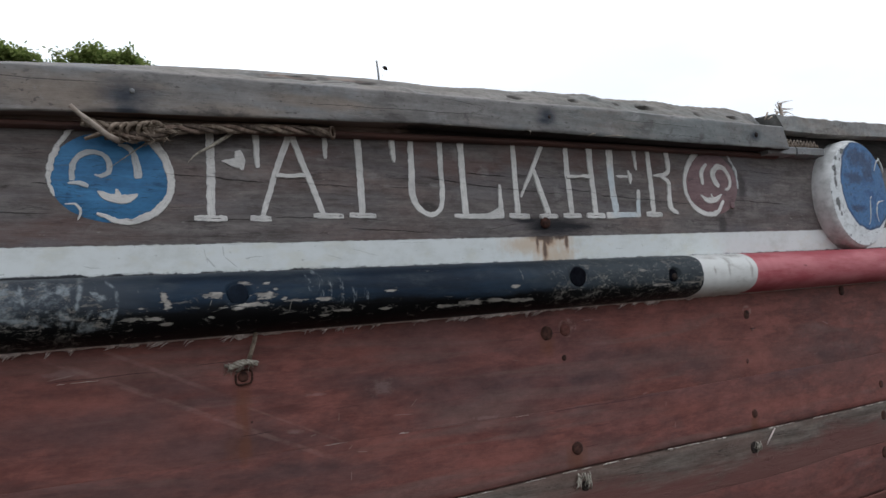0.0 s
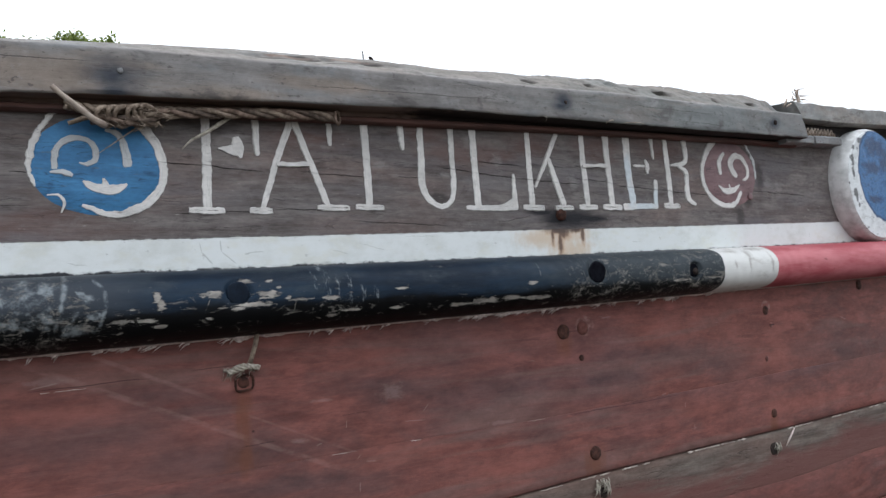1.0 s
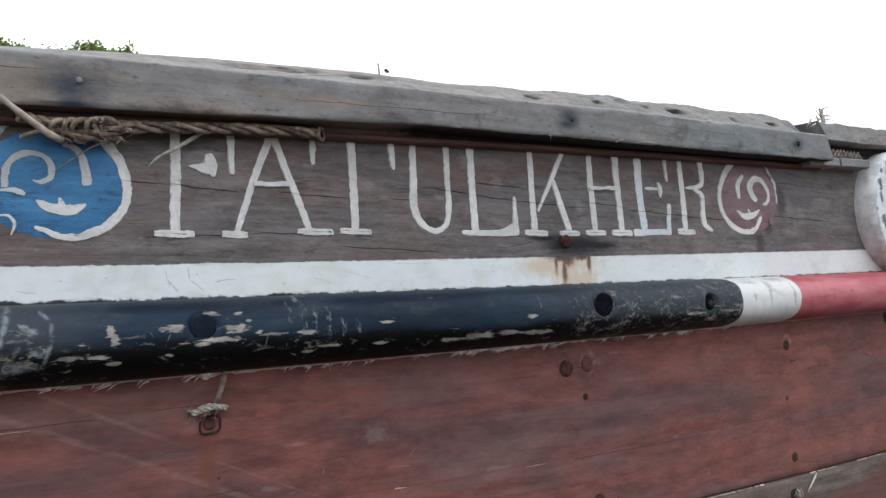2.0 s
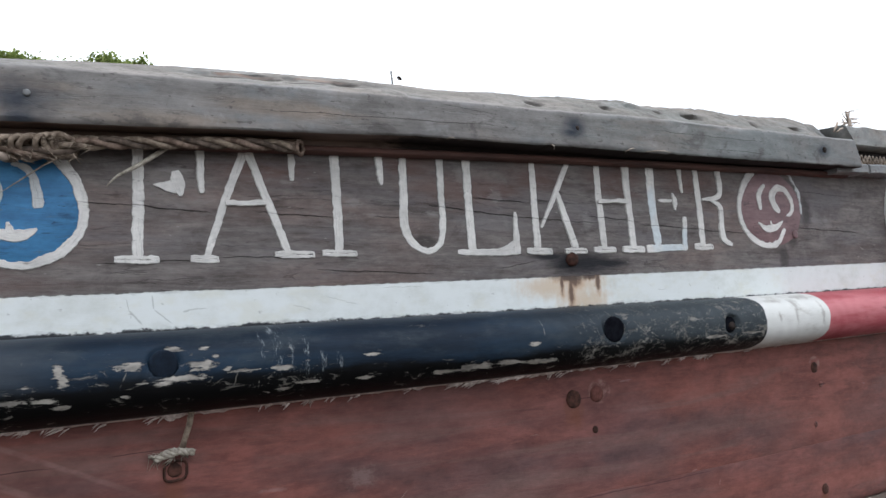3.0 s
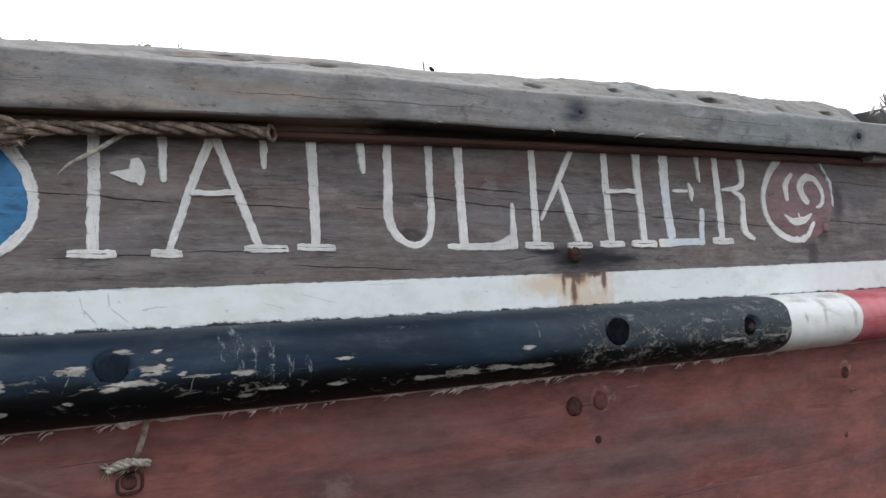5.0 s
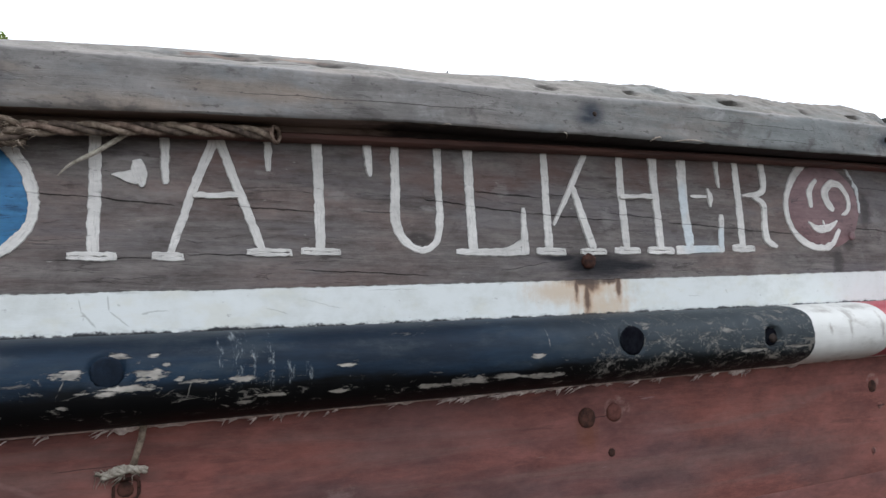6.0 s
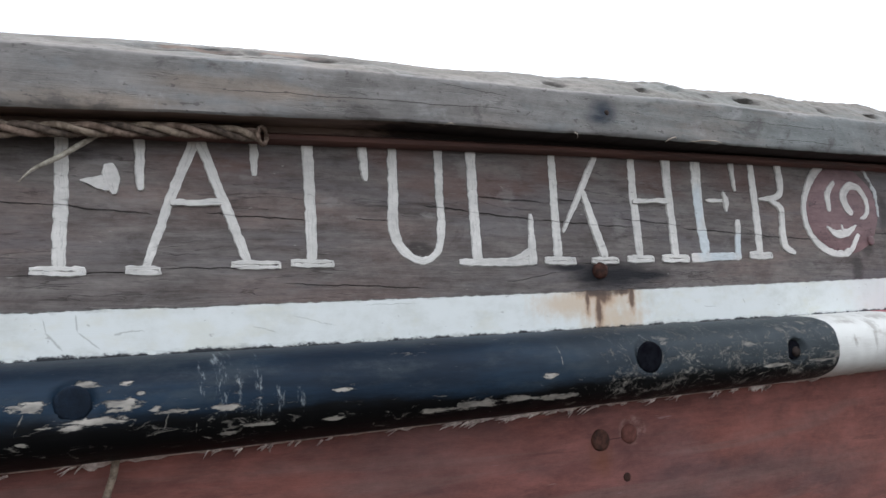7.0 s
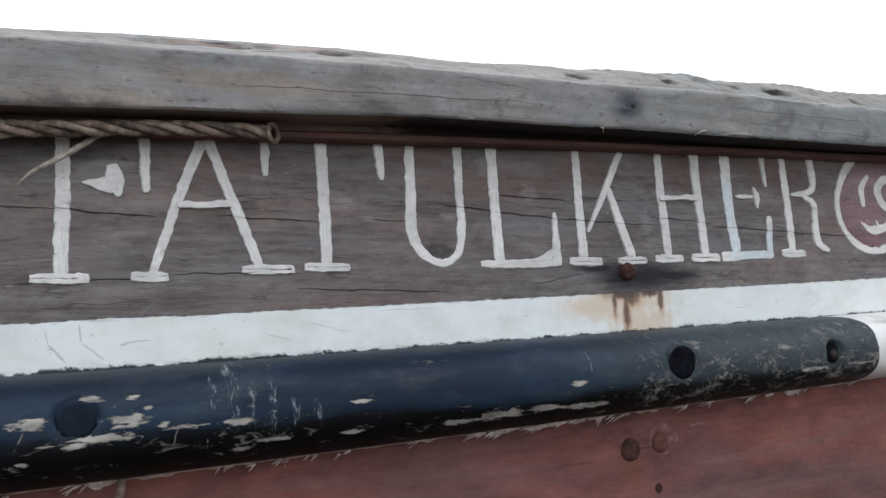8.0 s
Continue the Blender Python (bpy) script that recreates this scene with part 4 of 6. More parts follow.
def make_leaf(name, tint, shade):
    """Thin leaves: half of the light passes through."""
    m = bpy.data.materials.new(name)
    m.use_nodes = True
    nt = m.node_tree
    nt.nodes.clear()
    out = nt.nodes.new("ShaderNodeOutputMaterial")
    isle = nt.nodes.new("ShaderNodeNewGeometry").outputs["Random Per Island"]
    colour = blend(nt, isle, tint, shade)
    front, through_leaf, mix = nt.nodes.new("ShaderNodeBsdfDiffuse"), nt.nodes.new("ShaderNodeBsdfTranslucent"), nt.nodes.new("ShaderNodeMixShader")
    nt.links.new(colour, front.inputs["Color"])
    nt.links.new(colour, through_leaf.inputs["Color"])
    mix.inputs[0].default_value = 0.5
    nt.links.new(front.outputs[0], mix.inputs[1])
    nt.links.new(through_leaf.outputs[0], mix.inputs[2])
    nt.links.new(mix.outputs[0], out.inputs["Surface"])
    return m


GUNWALE = make_gunwale_wood()
PALE_RAIL = make_gunwale_wood("paler_grey_timber", 1.30)
GUNWALE_TOP = make_gunwale_wood("worn_dark_timber_top", 0.80)
BOARD = make_board_wood()
WHITE = make_letter_paint(wash=[(1.602, 1.985, 0.022, 0.06), (1.61, 1.90, 0.03, 0.05), (1.665, 1.878, 0.07, 0.02), (1.715, 1.90, 0.02, 0.04)])
DULL_WHITE = make_letter_paint("thin_white_paint", (0.52, 0.53, 0.53), (0.2, 0.19, 0.18))
BLUE = make_field_paint("blue_field_paint", (0.046, 0.180, 0.345), (0.032, 0.130, 0.265), (0.10, 0.11, 0.12))
ROSE = make_field_paint("dull_red_field_paint", (0.205, 0.124, 0.127), (0.148, 0.088, 0.091), (0.11, 0.09, 0.085))
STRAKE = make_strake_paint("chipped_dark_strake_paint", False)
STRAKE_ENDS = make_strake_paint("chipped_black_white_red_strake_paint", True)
HULL_RED = make_hull_red()
HULL_GREY = make_hull_grey()
GAP_BLACK = make_simple("gap_shade_black", (0.030, 0.024, 0.022), (0.012, 0.010, 0.009), (6, 20, 60), 0.85, 0.1)
BROWN = make_simple("dark_brown_fillet", (0.120, 0.055, 0.043), (0.062, 0.032, 0.026), (4, 20, 80), 0.75)
RED_NAIL = make_simple("red_painted_iron", (0.140, 0.054, 0.044), (0.085, 0.034, 0.028), (90, 90, 90), 0.8, 0.15)
RUST = make_simple("rusted_iron", (0.080, 0.034, 0.025), (0.028, 0.015, 0.012), (70, 70, 70), 0.85, 0.15, 0.002)
PLUG = make_simple("painted_plug", (0.010, 0.018, 0.032), (0.006, 0.010, 0.017), (60, 60, 60), 0.8, 0.12)
HOLE = make_simple("plug_and_hole_dark", (0.008, 0.009, 0.012), (0.003, 0.003, 0.005), (60, 60, 60), 0.95, 0.03)
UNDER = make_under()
IRON = make_simple("dark_iron", (0.042, 0.030, 0.026), (0.014, 0.011, 0.010), (120, 120, 120), 0.85, 0.12, 0.002)
ROPE_DARK = make_simple("dark_coir_rope", (0.165, 0.125, 0.100), (0.060, 0.045, 0.037), (60, 60, 60), 0.95, 0.1, 0.004)
ROPE_WORN = make_simple("reddish_coir_rope", (0.27, 0.195, 0.155), (0.115, 0.080, 0.062), (60, 60, 60), 0.95, 0.1, 0.004)
ROPE = make_simple("old_coir_rope", (0.31, 0.245, 0.190), (0.125, 0.092, 0.070), (60, 60, 60), 0.95, 0.1, 0.004)
TWINE = make_simple("pale_frayed_twine", (0.42, 0.38, 0.32), (0.22, 0.19, 0.155), (120, 120, 120), 0.95, 0.1, 0.002)
STICK = make_simple("pale_dry_stick", (0.42, 0.35, 0.29), (0.25, 0.195, 0.16), (20, 60, 60), 0.85, 0.2)
SEAM = make_simple("chipped_seam_filler", (0.62, 0.535, 0.48), (0.30, 0.235, 0.205), (45, 45, 45), 0.95, 0.1)
FIBRE = make_simple("caulking_fibre", (0.78, 0.69, 0.65), (0.45, 0.35, 0.32), (70, 70, 70), 0.95, 0.1)
DISC_EDGE = make_simple("dirty_disc_edge", (0.60, 0.598, 0.585), (0.38, 0.375, 0.365), (18, 18, 18), 0.75, 0.25)
DISC_FACE = make_eye_paint()
DARK_GROUND = make_dark_ground()
DECK = make_simple("weathered_deck_boards", (0.17, 0.155, 0.14), (0.11, 0.098, 0.088), (1.2, 26, 26), 0.9, 0.2)
BARK = make_simple("tree_bark", (0.13, 0.105, 0.085), (0.07, 0.055, 0.045), (8, 8, 3), 0.9, 0.2, 0.02)
LEAF = make_leaf("broad_leaf_green", (0.105, 0.155, 0.040), (0.235, 0.270, 0.095))
STEEL = make_simple("weathered_steel", (0.20, 0.20, 0.20), (0.11, 0.11, 0.11), (10, 10, 3), 0.6, 0.5, 0.001, 0.4)


# ---- mesh helpers ----
def part(name, verts, faces, mat, parent=None, label="", uvs=None, smooth=True, sharp=None):
    me = bpy.data.meshes.new(name)
    me.from_pydata([tuple(v) for v in verts], [], faces)
    if uvs is not None:
        layer = me.uv_layers.new(name="UVMap")
        for lp in me.loops:
            layer.data[lp.index].uv = uvs[lp.vertex_index]
    me.materials.append(mat)
    if smooth:
        me.polygons.foreach_set("use_smooth", [True] * len(me.polygons))
        if sharp:
            me.set_sharp_from_angle(angle=radians(sharp))
    me.update()
    ob = new(name, me)
    if parent is not None:
        ob.parent = parent
    if label:
        tagged(ob, label)
    return ob


def yb(x):
    """Face of the nameboard in plan: a long, slightly bowed side."""
    return 1.69 + 0.025 * (x - 1.6) ** 2


def at(x, z, off=0.0):
    return Vector((x, yb(x) + off, z))


def rough(x, y, z, size):
    return noise.noise(Vector((x / size, y / size, z / size)))


def spread(a, b, near, far, lo=-0.25, hi=3.4):
    """Stations along the boat: close together in the middle stretch, wide apart beyond it."""
    xs = list(np.arange(a, max(lo, a), far)) + list(np.arange(max(a, lo), min(hi, b), near)) + list(np.arange(min(hi, b), b, far)) + [b]
    out = [xs[0]]
    for v in xs[1:]:
        if v - out[-1] > near * 0.3:
            out.append(v)
    return [float(v) for v in out]


def loft(xs, ring, cap=True):
    """A bar along the boat: at each station the same number of points (x, y, z), closed round."""
    verts, faces = [], []
    n = len(ring(xs[0]))
    for x in xs:
        verts += ring(x)
    for i in range(len(xs) - 1):
        for k in range(n):
            a, c = i * n + k, i * n + (k + 1) % n
            faces.append((a, a + n, c + n, c))
    if cap:
        faces.append(tuple(range(n)))
        faces.append(tuple(range((len(xs) - 1) * n, len(xs) * n))[::-1])
    return verts, faces


def tube(points, radii, sides=8):
    """A tapering round bar through points."""
    pts = [Vector(p) for p in points]
    verts, faces = [], []
    for i, p in enumerate(pts):
        d = (pts[min(i + 1, len(pts) - 1)] - pts[max(i - 1, 0)]).normalized()
        a = d.orthogonal().normalized() if abs(d.z) > 0.9 else d.cross(Vector((0, 0, 1))).normalized()
        c = d.cross(a)
        r = radii[i] if isinstance(radii, (list, tuple)) else radii
        for k in range(sides):
            w = 2 * math.pi * k / sides
            verts.append(p + (a * math.cos(w) + c * math.sin(w)) * r)
    for i in range(len(pts) - 1):
        for k in range(sides):
            a, c = i * sides + k, i * sides + (k + 1) % sides
            faces.append((a, c, c + sides, a + sides))
    faces.append(tuple(range(sides))[::-1])
    faces.append(tuple(range((len(pts) - 1) * sides, len(pts) * sides)))
    return verts, faces


def joined(pieces):
    verts, faces = [], []
    for v, f in pieces:
        n = len(verts)
        verts += v
        faces += [tuple(k + n for k in q) for q in f]
    return verts, faces


def curve_through(points, gap):
    """Points along a smooth line through rows of numbers (position, width and so on), about gap apart in x, z."""
    p = [np.array(q, float) for q in points]
    p = [2 * p[0] - p[1]] + p + [2 * p[-1] - p[-2]]
    out = []
    for i in range(1, len(p) - 2):
        n = max(2, int(np.linalg.norm((p[i + 1] - p[i])[:2]) / gap))
        for k in range(n):
            t = k / n
            out.append(0.5 * (2 * p[i] + (p[i + 1] - p[i - 1]) * t + (2 * p[i - 1] - 5 * p[i] + 4 * p[i + 1] - p[i + 2]) * t * t
                              + (3 * p[i] - p[i - 1] - 3 * p[i + 1] + p[i + 2]) * t ** 3))
    out.append(p[-2])
    return out


def brush(points, high, shaky=0.0011):
    """One painted stroke on the board: rows of (x, z, width); it stands proud by high with soft edges."""
    line = curve_through(points, 0.005)
    verts, faces, uvs = [], [], []
    n = len(line)
    for i, (x, z, w) in enumerate(line):
        d = line[min(i + 1, n - 1)][:2] - line[max(i - 1, 0)][:2]
        d = d / max(1e-6, np.linalg.norm(d))
        side = np.array((-d[1], d[0]))
        ends = min(i, n - 1 - i)
        half = 0.485 * max(w, 0.002) * (0.72 if ends == 0 else 0.93 if ends == 1 else 1.0)
        left = half + shaky * 1.5 * rough(x, 3.0, z, 0.018) + shaky * 1.6 * rough(x, 1.0, z, 0.006)
        right = half + shaky * 1.5 * rough(x, 9.0, z, 0.018) + shaky * 1.6 * rough(x, 5.0, z, 0.006)
        soft = min(0.0016, half * 0.4)
        for off, up, v in ((left + 0.0014, 0.0, 1.3), (left, 0.0002, 1.0), (left - soft, high, 0.85), (-right + soft, high, -0.85), (-right, 0.0002, -1.0), (-right - 0.0014, 0.0, -1.3)):
            q = np.array((x, z)) + side * off
            verts.append(at(q[0], q[1], 0.0004 - up))
            uvs.append((0.005 * i + 3.7 * points[0][0], v))
    for i in range(n - 1):
        for k in range(5):
            a = 6 * i + k
            faces.append((a, a + 1, a + 7, a + 6))
    faces.append((1, 4, 3, 2))
    b = 6 * (n - 1)
    faces.append((b + 1, b + 2, b + 3, b + 4))
    return verts, faces, uvs


def strokes(name, rows, mat, parent, label, high=0.0018, shaky=0.0011):
    made = [brush([(x, min(z, fillet_low(x) + 0.010), w) for x, z, w in r], high + 0.0004 * k, shaky) for k, r in enumerate(rows)]
    v, f = joined([m[:2] for m in made])
    return part(name, v, f, mat, parent, label, uvs=[q for m in made for q in m[2]], sharp=40)


def serif(x0, x1, z, w):
    """A carved foot: two thin brush lines that close at the ends, over a thinner middle."""
    h, t = 0.25 * w, 0.60 * w
    xm, e = (x0 + x1) / 2, 0.3 * w
    return [[(x0 + 0.1 * e, z + 0.8 * h, t), (x0 + 0.3 * (x1 - x0), z + h, t), (xm, z + 0.9 * h, 0.9 * t), (x1 - 0.2 * (x1 - x0), z + 1.05 * h, t), (x1 - 0.3 * e, z + h, 0.9 * t)],
            [(x0, z - 0.7 * h, t), (x0 + 0.25 * (x1 - x0), z - h, t), (xm, z - 1.05 * h, t), (x1 - 0.1 * (x1 - x0), z - 0.9 * h, t), (x1, z - 0.8 * h, 0.9 * t)],
            [(x0 + e * 0.7, z + 0.7 * h, 0.8 * t), (x0 + e * 0.6, z - 0.8 * h, 0.8 * t)], [(x1 - e * 0.6, z + 0.8 * h, 0.8 * t), (x1 - e * 0.5, z - 0.8 * h, 0.8 * t)]]


def disc_field(name, x0, z0, rx, rz, mat, parent, label, top=9.0, high=0.0012):
    """A round painted field on the board, ragged at its rim, with its top cut off at the fillet."""
    verts, faces = [at(x0, z0, -high)], []
    n = 96
    for ring_at, up in ((0.5, high), (0.985, high), (1.0, 0.0)):
        for k in range(n):
            w = 2 * math.pi * k / n
            r = ring_at * (1 + 0.02 * rough(math.cos(w) * 3, x0, math.sin(w) * 3, 0.6))
            verts.append(at(x0 + rx * r * math.cos(w), min(top, z0 + rz * r * math.sin(w)), 0.0004 - up))
    for k in range(n):
        j = (k + 1) % n
        faces.append((0, 1 + j, 1 + k))
        for ring in (0, 1):
            a, c = 1 + ring * n + k, 1 + ring * n + j
            faces.append((a, c, c + n, a + n))
    return part(name, verts, faces, mat, parent, label)


def nail_head(name, x, z, off, r, mat, parent, label, proud=0.006, sides=14, square=0.0):
    """A hammered nail or bolt head, domed and uneven, its face turned outwards."""
    verts, faces = [], []
    rows = ((1.0, -0.004), (1.0, 0.5), (0.82, 0.9), (0.45, 1.05))
    for rr, up in rows:
        for k in range(sides):
            w = 2 * math.pi * k / sides
            q = 1 + 0.10 * rough(math.cos(w) * 2, x * 9, math.sin(w) * 2, 0.8) + square * abs(math.sin(2 * w))
            verts.append(at(x + rr * r * q * math.cos(w), z + rr * r * q * math.sin(w), off - proud * up * (1 + 0.15 * rough(w, x, rr, 0.7))))
    verts.append(at(x, z, off - proud))
    for i in range(len(rows) - 1):
        for k in range(sides):
            a, c = i * sides + k, i * sides + (k + 1) % sides
            faces.append((a, c, c + sides, a + sides))
    for k in range(sides):
        faces.append(((len(rows) - 1) * sides + k, (len(rows) - 1) * sides + (k + 1) % sides, len(verts) - 1))
    return part(name, verts, faces, mat, parent, label)


# ---- lines of the boat along its side (heights by x) ----
BOW, STERN = 5.6, -2.2


def band_top(x):
    return 1.7775 + 0.0165 * x + 0.0035 * x * x


def strake_top(x):
    return 1.709 + 0.0165 * x + 0.002 * x * x


def strake_low(x):
    return 1.556 + 0.0265 * x


def fillet_low(x):
    return 2.036 + 0.030 * x


def rail_low(x):
    return 0.0018 * rough(x, 0, 0, 0.25) + 0.0009 * rough(x, 4, 0, 0.03) + float(np.interp(x, (-2.2, -0.05, 0.16, 0.40, 0.61, 0.93, 1.18, 1.49, 1.95, 2.40),
                                                                  (2.012, 2.0567, 2.0665, 2.0742, 2.0802, 2.0908, 2.0950, 2.0995, 2.1105, 2.1255)))


def rail_front(x):
    return float(np.interp(x, (0.1, 1.0), (-0.066, -0.086)))


def rail_edge(x):
    return 2.152 + 0.0235 * x + 0.004 * rough(x, 5, 0, 0.4) + float(np.interp(x, (0.15, 0.35, 0.55, 1.2), (0.009, 0.009, 0.007, 0.0)))


def rail_crest(x):
    return float(np.interp(x, (-2.2, -0.05, 0.11, 0.29, 0.39, 0.50, 0.61, 0.71, 0.77, 0.84, 0.91, 0.99, 1.09, 1.26, 1.42, 1.57, 1.63, 1.81, 1.99, 2.23, 2.36, 2.5),
                           (2.11, 2.194, 2.208, 2.2195, 2.225, 2.2305, 2.235, 2.239, 2.241, 2.243, 2.242, 2.239, 2.241, 2.254, 2.265, 2.273, 2.266, 2.277, 2.281, 2.294, 2.290, 2.294)))


def hull_face(x, z):
    """Outer face of the planking, tumbling in below the turn of the bilge."""
    return yb(x) - 0.032 + 0.55 * max(0.0, 1.0 - z) ** 2


# ---- ground ----
def build_ground():
    xs = sorted(set([float(v) for v in np.arange(-14, 18.1, 0.5)] + [-600, -250, -100, -50, -25, 30, 60, 110, 260, 600]))
    ys = sorted(set([float(v) for v in np.arange(-14, 16.1, 0.5)] + [-600, -250, -100, -50, -25, 25, 45, 80, 150, 300, 600]))
    verts = [(x, y, 0.05 * rough(x, y, 0, 2.3) + 0.03 * rough(x, y, 4, 0.9)) for y in ys for x in xs]
    n = len(xs)
    faces = [(j * n + i, j * n + i + 1, (j + 1) * n + i + 1, (j + 1) * n + i) for j in range(len(ys) - 1) for i in range(n - 1)]
    ob = part("ground", verts, faces, DARK_GROUND)
    tagged(ob, "ground out of view, kept dark to limit bounced light", "ground", kind="structure")


build_ground()

# ---- the boat ----
boat = new("wooden_boat")
boat.location = (0, 0, 0)
tagged(boat, "old wooden sailing boat with faded red hull and painted nameboard", "boat")


def build_plank(low, high, mat, label="", thick=0.05, step_x=0.03, ease_low=0.005, ease_high=0.005):
    """One strake of planking: eased edges, slightly uneven face, open seam to its neighbour."""
    rows = 9

    def ring(x):
        zl, zh = low(x) + 0.3 * ease_low, high(x) - 0.3 * ease_high
        out = []
        for k in range(rows):
            t = k / (rows - 1)
            z = zl + (zh - zl) * t
            ease = ease_low if k == 0 else ease_high if k == rows - 1 else 0.0
            out.append(Vector((x, hull_face(x, z) + ease + 0.0035 * rough(x, z, 1, 0.35), z)))
            if k == 0:
                out.append(Vector((x, hull_face(x, zl + 0.005) + 0.0035 * rough(x, zl, 1, 0.35), zl + 0.005)))
            if k == rows - 2:
                out.append(Vector((x, hull_face(x, zh - 0.005) + 0.0035 * rough(x, zh, 1, 0.35), zh - 0.005)))
        out.append(Vector((x, hull_face(x, zh) + thick, zh)))
        out.append(Vector((x, hull_face(x, zl) + thick, zl)))
        return out

    xs = spread(STERN, BOW, step_x, 0.25)
    v, f = loft(xs, ring)
    n = len(ring(0.0))
    uv = [(v[i].x, (i % n) / (n - 3)) for i in range(len(v))]
    return part("plank", v, f, mat, boat, label, uvs=uv, sharp=50)


def seam(base, slope, wave=0.004, seed=0.0):
    return lambda x: base + slope * x + wave * rough(x, seed, 0, 0.5)


seams = [lambda x: 1.66 + 0.015 * x, seam(1.277, 0.024, 0.005, 1), lambda x: float(np.interp(x, (-2.2, 0.99, 1.32, 1.78, 2.35, 2.97, 5.6), (1.05, 1.114, 1.130, 1.143, 1.150, 1.160, 1.22))),
         seam(0.955, 0.016, 0.006, 3), seam(0.78, 0.012, 0.004, 4), seam(0.60, 0.010, 0.004, 5), seam(0.42, 0.008, 0.004, 6), seam(0.24, 0.006, 0.003, 7), seam(0.05, 0.0, 0.0, 8)]
for k in range(8):
    build_plank(seams[k + 1], seams[k], HULL_GREY if k == 2 else HULL_RED, "bare grey plank with traces of red paint" if k == 2 else "faded red painted hull plank",
                ease_low=0.0006 if k in (0, 2) else 0.005, ease_high=0.0006 if k in (1, 3) else 0.005)


def build_body():
    """The rest of the boat behind the planking: hull, far side and a plain deck below the rail."""
    def inset(z):
        return 0.05 + 0.55 * max(0.0, 1.0 - z) ** 2

    def ring(x):
        beam = 2.5 - 0.10 * (x - 1.6) ** 2
        deck = 1.78 + 0.02 * x
        near = [(inset(z), z) for z in (0.06, 0.3, 0.6, 1.0, 1.4)] + [(0.05, deck)]
        far = [(beam - o, z) for o, z in reversed(near)]
        return [at(x, z, o) for o, z in near + far]

    v, f = loft(spread(STERN + 0.02, BOW - 0.02, 0.2, 0.2), ring)
    body = part("hull_body", v, f, HULL_RED, boat, "faded red hull with a plain weathered deck", sharp=40)
    body.data.materials.append(DECK)
    for q in body.data.polygons:
        if q.normal.z * (1 if q.center.z > 1 else -1) > 0.8 and q.center.z > 1.5:
            q.material_index = 1


build_body()


def build_board():
    def ring(x):
        zl, zh = strake_top(x) - 0.06, rail_low(x) + 0.05
        zs = [zl + (zh - zl) * k / 12 for k in range(13)]
        return [at(x, z, 0.0015 * rough(x, z, 2, 0.4)) for z in zs] + [at(x, zh, 0.045), at(x, zl, 0.045)]

    v, f = loft(spread(STERN, BOW, 0.03, 0.25), ring)
    uv = [(p.x, p.z - band_top(p.x)) for p in v]
    return part("nameboard", v, f, BOARD, boat, "dark weathered nameboard with a white painted lower band", uvs=uv, sharp=50)


board = build_board()


def build_strake():
    """The rubbing strake: a half-round timber with plugged bolt holes."""
    holes = ((0.401, 1.658, 0.027, 0.009), (1.338, 1.678, 0.030, 0.007), (1.712, 1.674, 0.0225, 0.014))
    n = 40

    def ring(x):
        zt, zl = strake_top(x) - 0.002, strake_low(x)
        mid, half = (zt + zl) / 2, (zt - zl) / 2
        out = []
        for k in range(n + 1):
            w = math.pi * (k / n - 0.5)
            c, s = math.cos(w), math.sin(w)
            z = mid + half * math.copysign(abs(s) ** 0.82, s)
            o = -0.004 - (0.128 + 0.003 * rough(x, 0, 0, 0.5)) * abs(c) ** 0.72
            o += 0.0016 * rough(x, z, 3, 0.03) + 0.0025 * rough(x, z, 3, 0.12)
            for hx, hz, hr, deep in holes:
                q = math.hypot(x - hx, z - hz) / (hr * (1 + 0.10 * rough(x - hx, hx, z - hz, 0.02)))
                if q < 1.15:
                    o += deep * (1.0 if q < 0.9 else max(0.0, (1.15 - q) / 0.25))
            out.append(at(x, z, o))
        return out

    v, f = loft(spread(STERN, BOW, 0.0045, 0.2, -0.2, 2.3), ring)
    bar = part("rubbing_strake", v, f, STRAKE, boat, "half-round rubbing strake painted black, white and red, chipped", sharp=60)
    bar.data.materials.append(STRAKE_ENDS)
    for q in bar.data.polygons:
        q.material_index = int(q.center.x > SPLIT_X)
    return bar


strake = build_strake()
nail_head("plug", 0.401, 1.658, -0.1245, 0.0235, PLUG, strake, "sunken round plug painted over", 0.002, 20)
nail_head("plug", 1.338, 1.678, -0.1275, 0.0285, HOLE, strake, "dark plug in a bolt hole", 0.002, 18)
# no plug here: a black disc gives the hole its shaded depth
nail_head("plug", 1.712, 1.674, -0.1220, 0.0200, HOLE, strake, "black disc for the shade inside a ragged bolt hole", 0.002, 11)
nail_head("bolt_end", 1.717, 1.671, -0.122, 0.0105, IRON, strake, "rusty bolt end in a ragged hole", 0.008, 10)


def build_fillet():
    def ring(x):
        zl = fillet_low(x) + 0.0012 * rough(x, 0, 7, 0.06)
        prof = ((0.001, zl), (-0.018, zl), (-0.024, zl + 0.004), (-0.024, zl + 0.012), (-0.018, zl + 0.016), (0.001, zl + 0.016))
        return [at(x, z, o) for o, z in prof]

    v, f = loft(spread(STERN, 2.44, 0.03, 0.25), ring)
    part("moulding", v, f, BROWN, boat, "dark brown moulding tucked under the rail", sharp=35)


build_fillet()


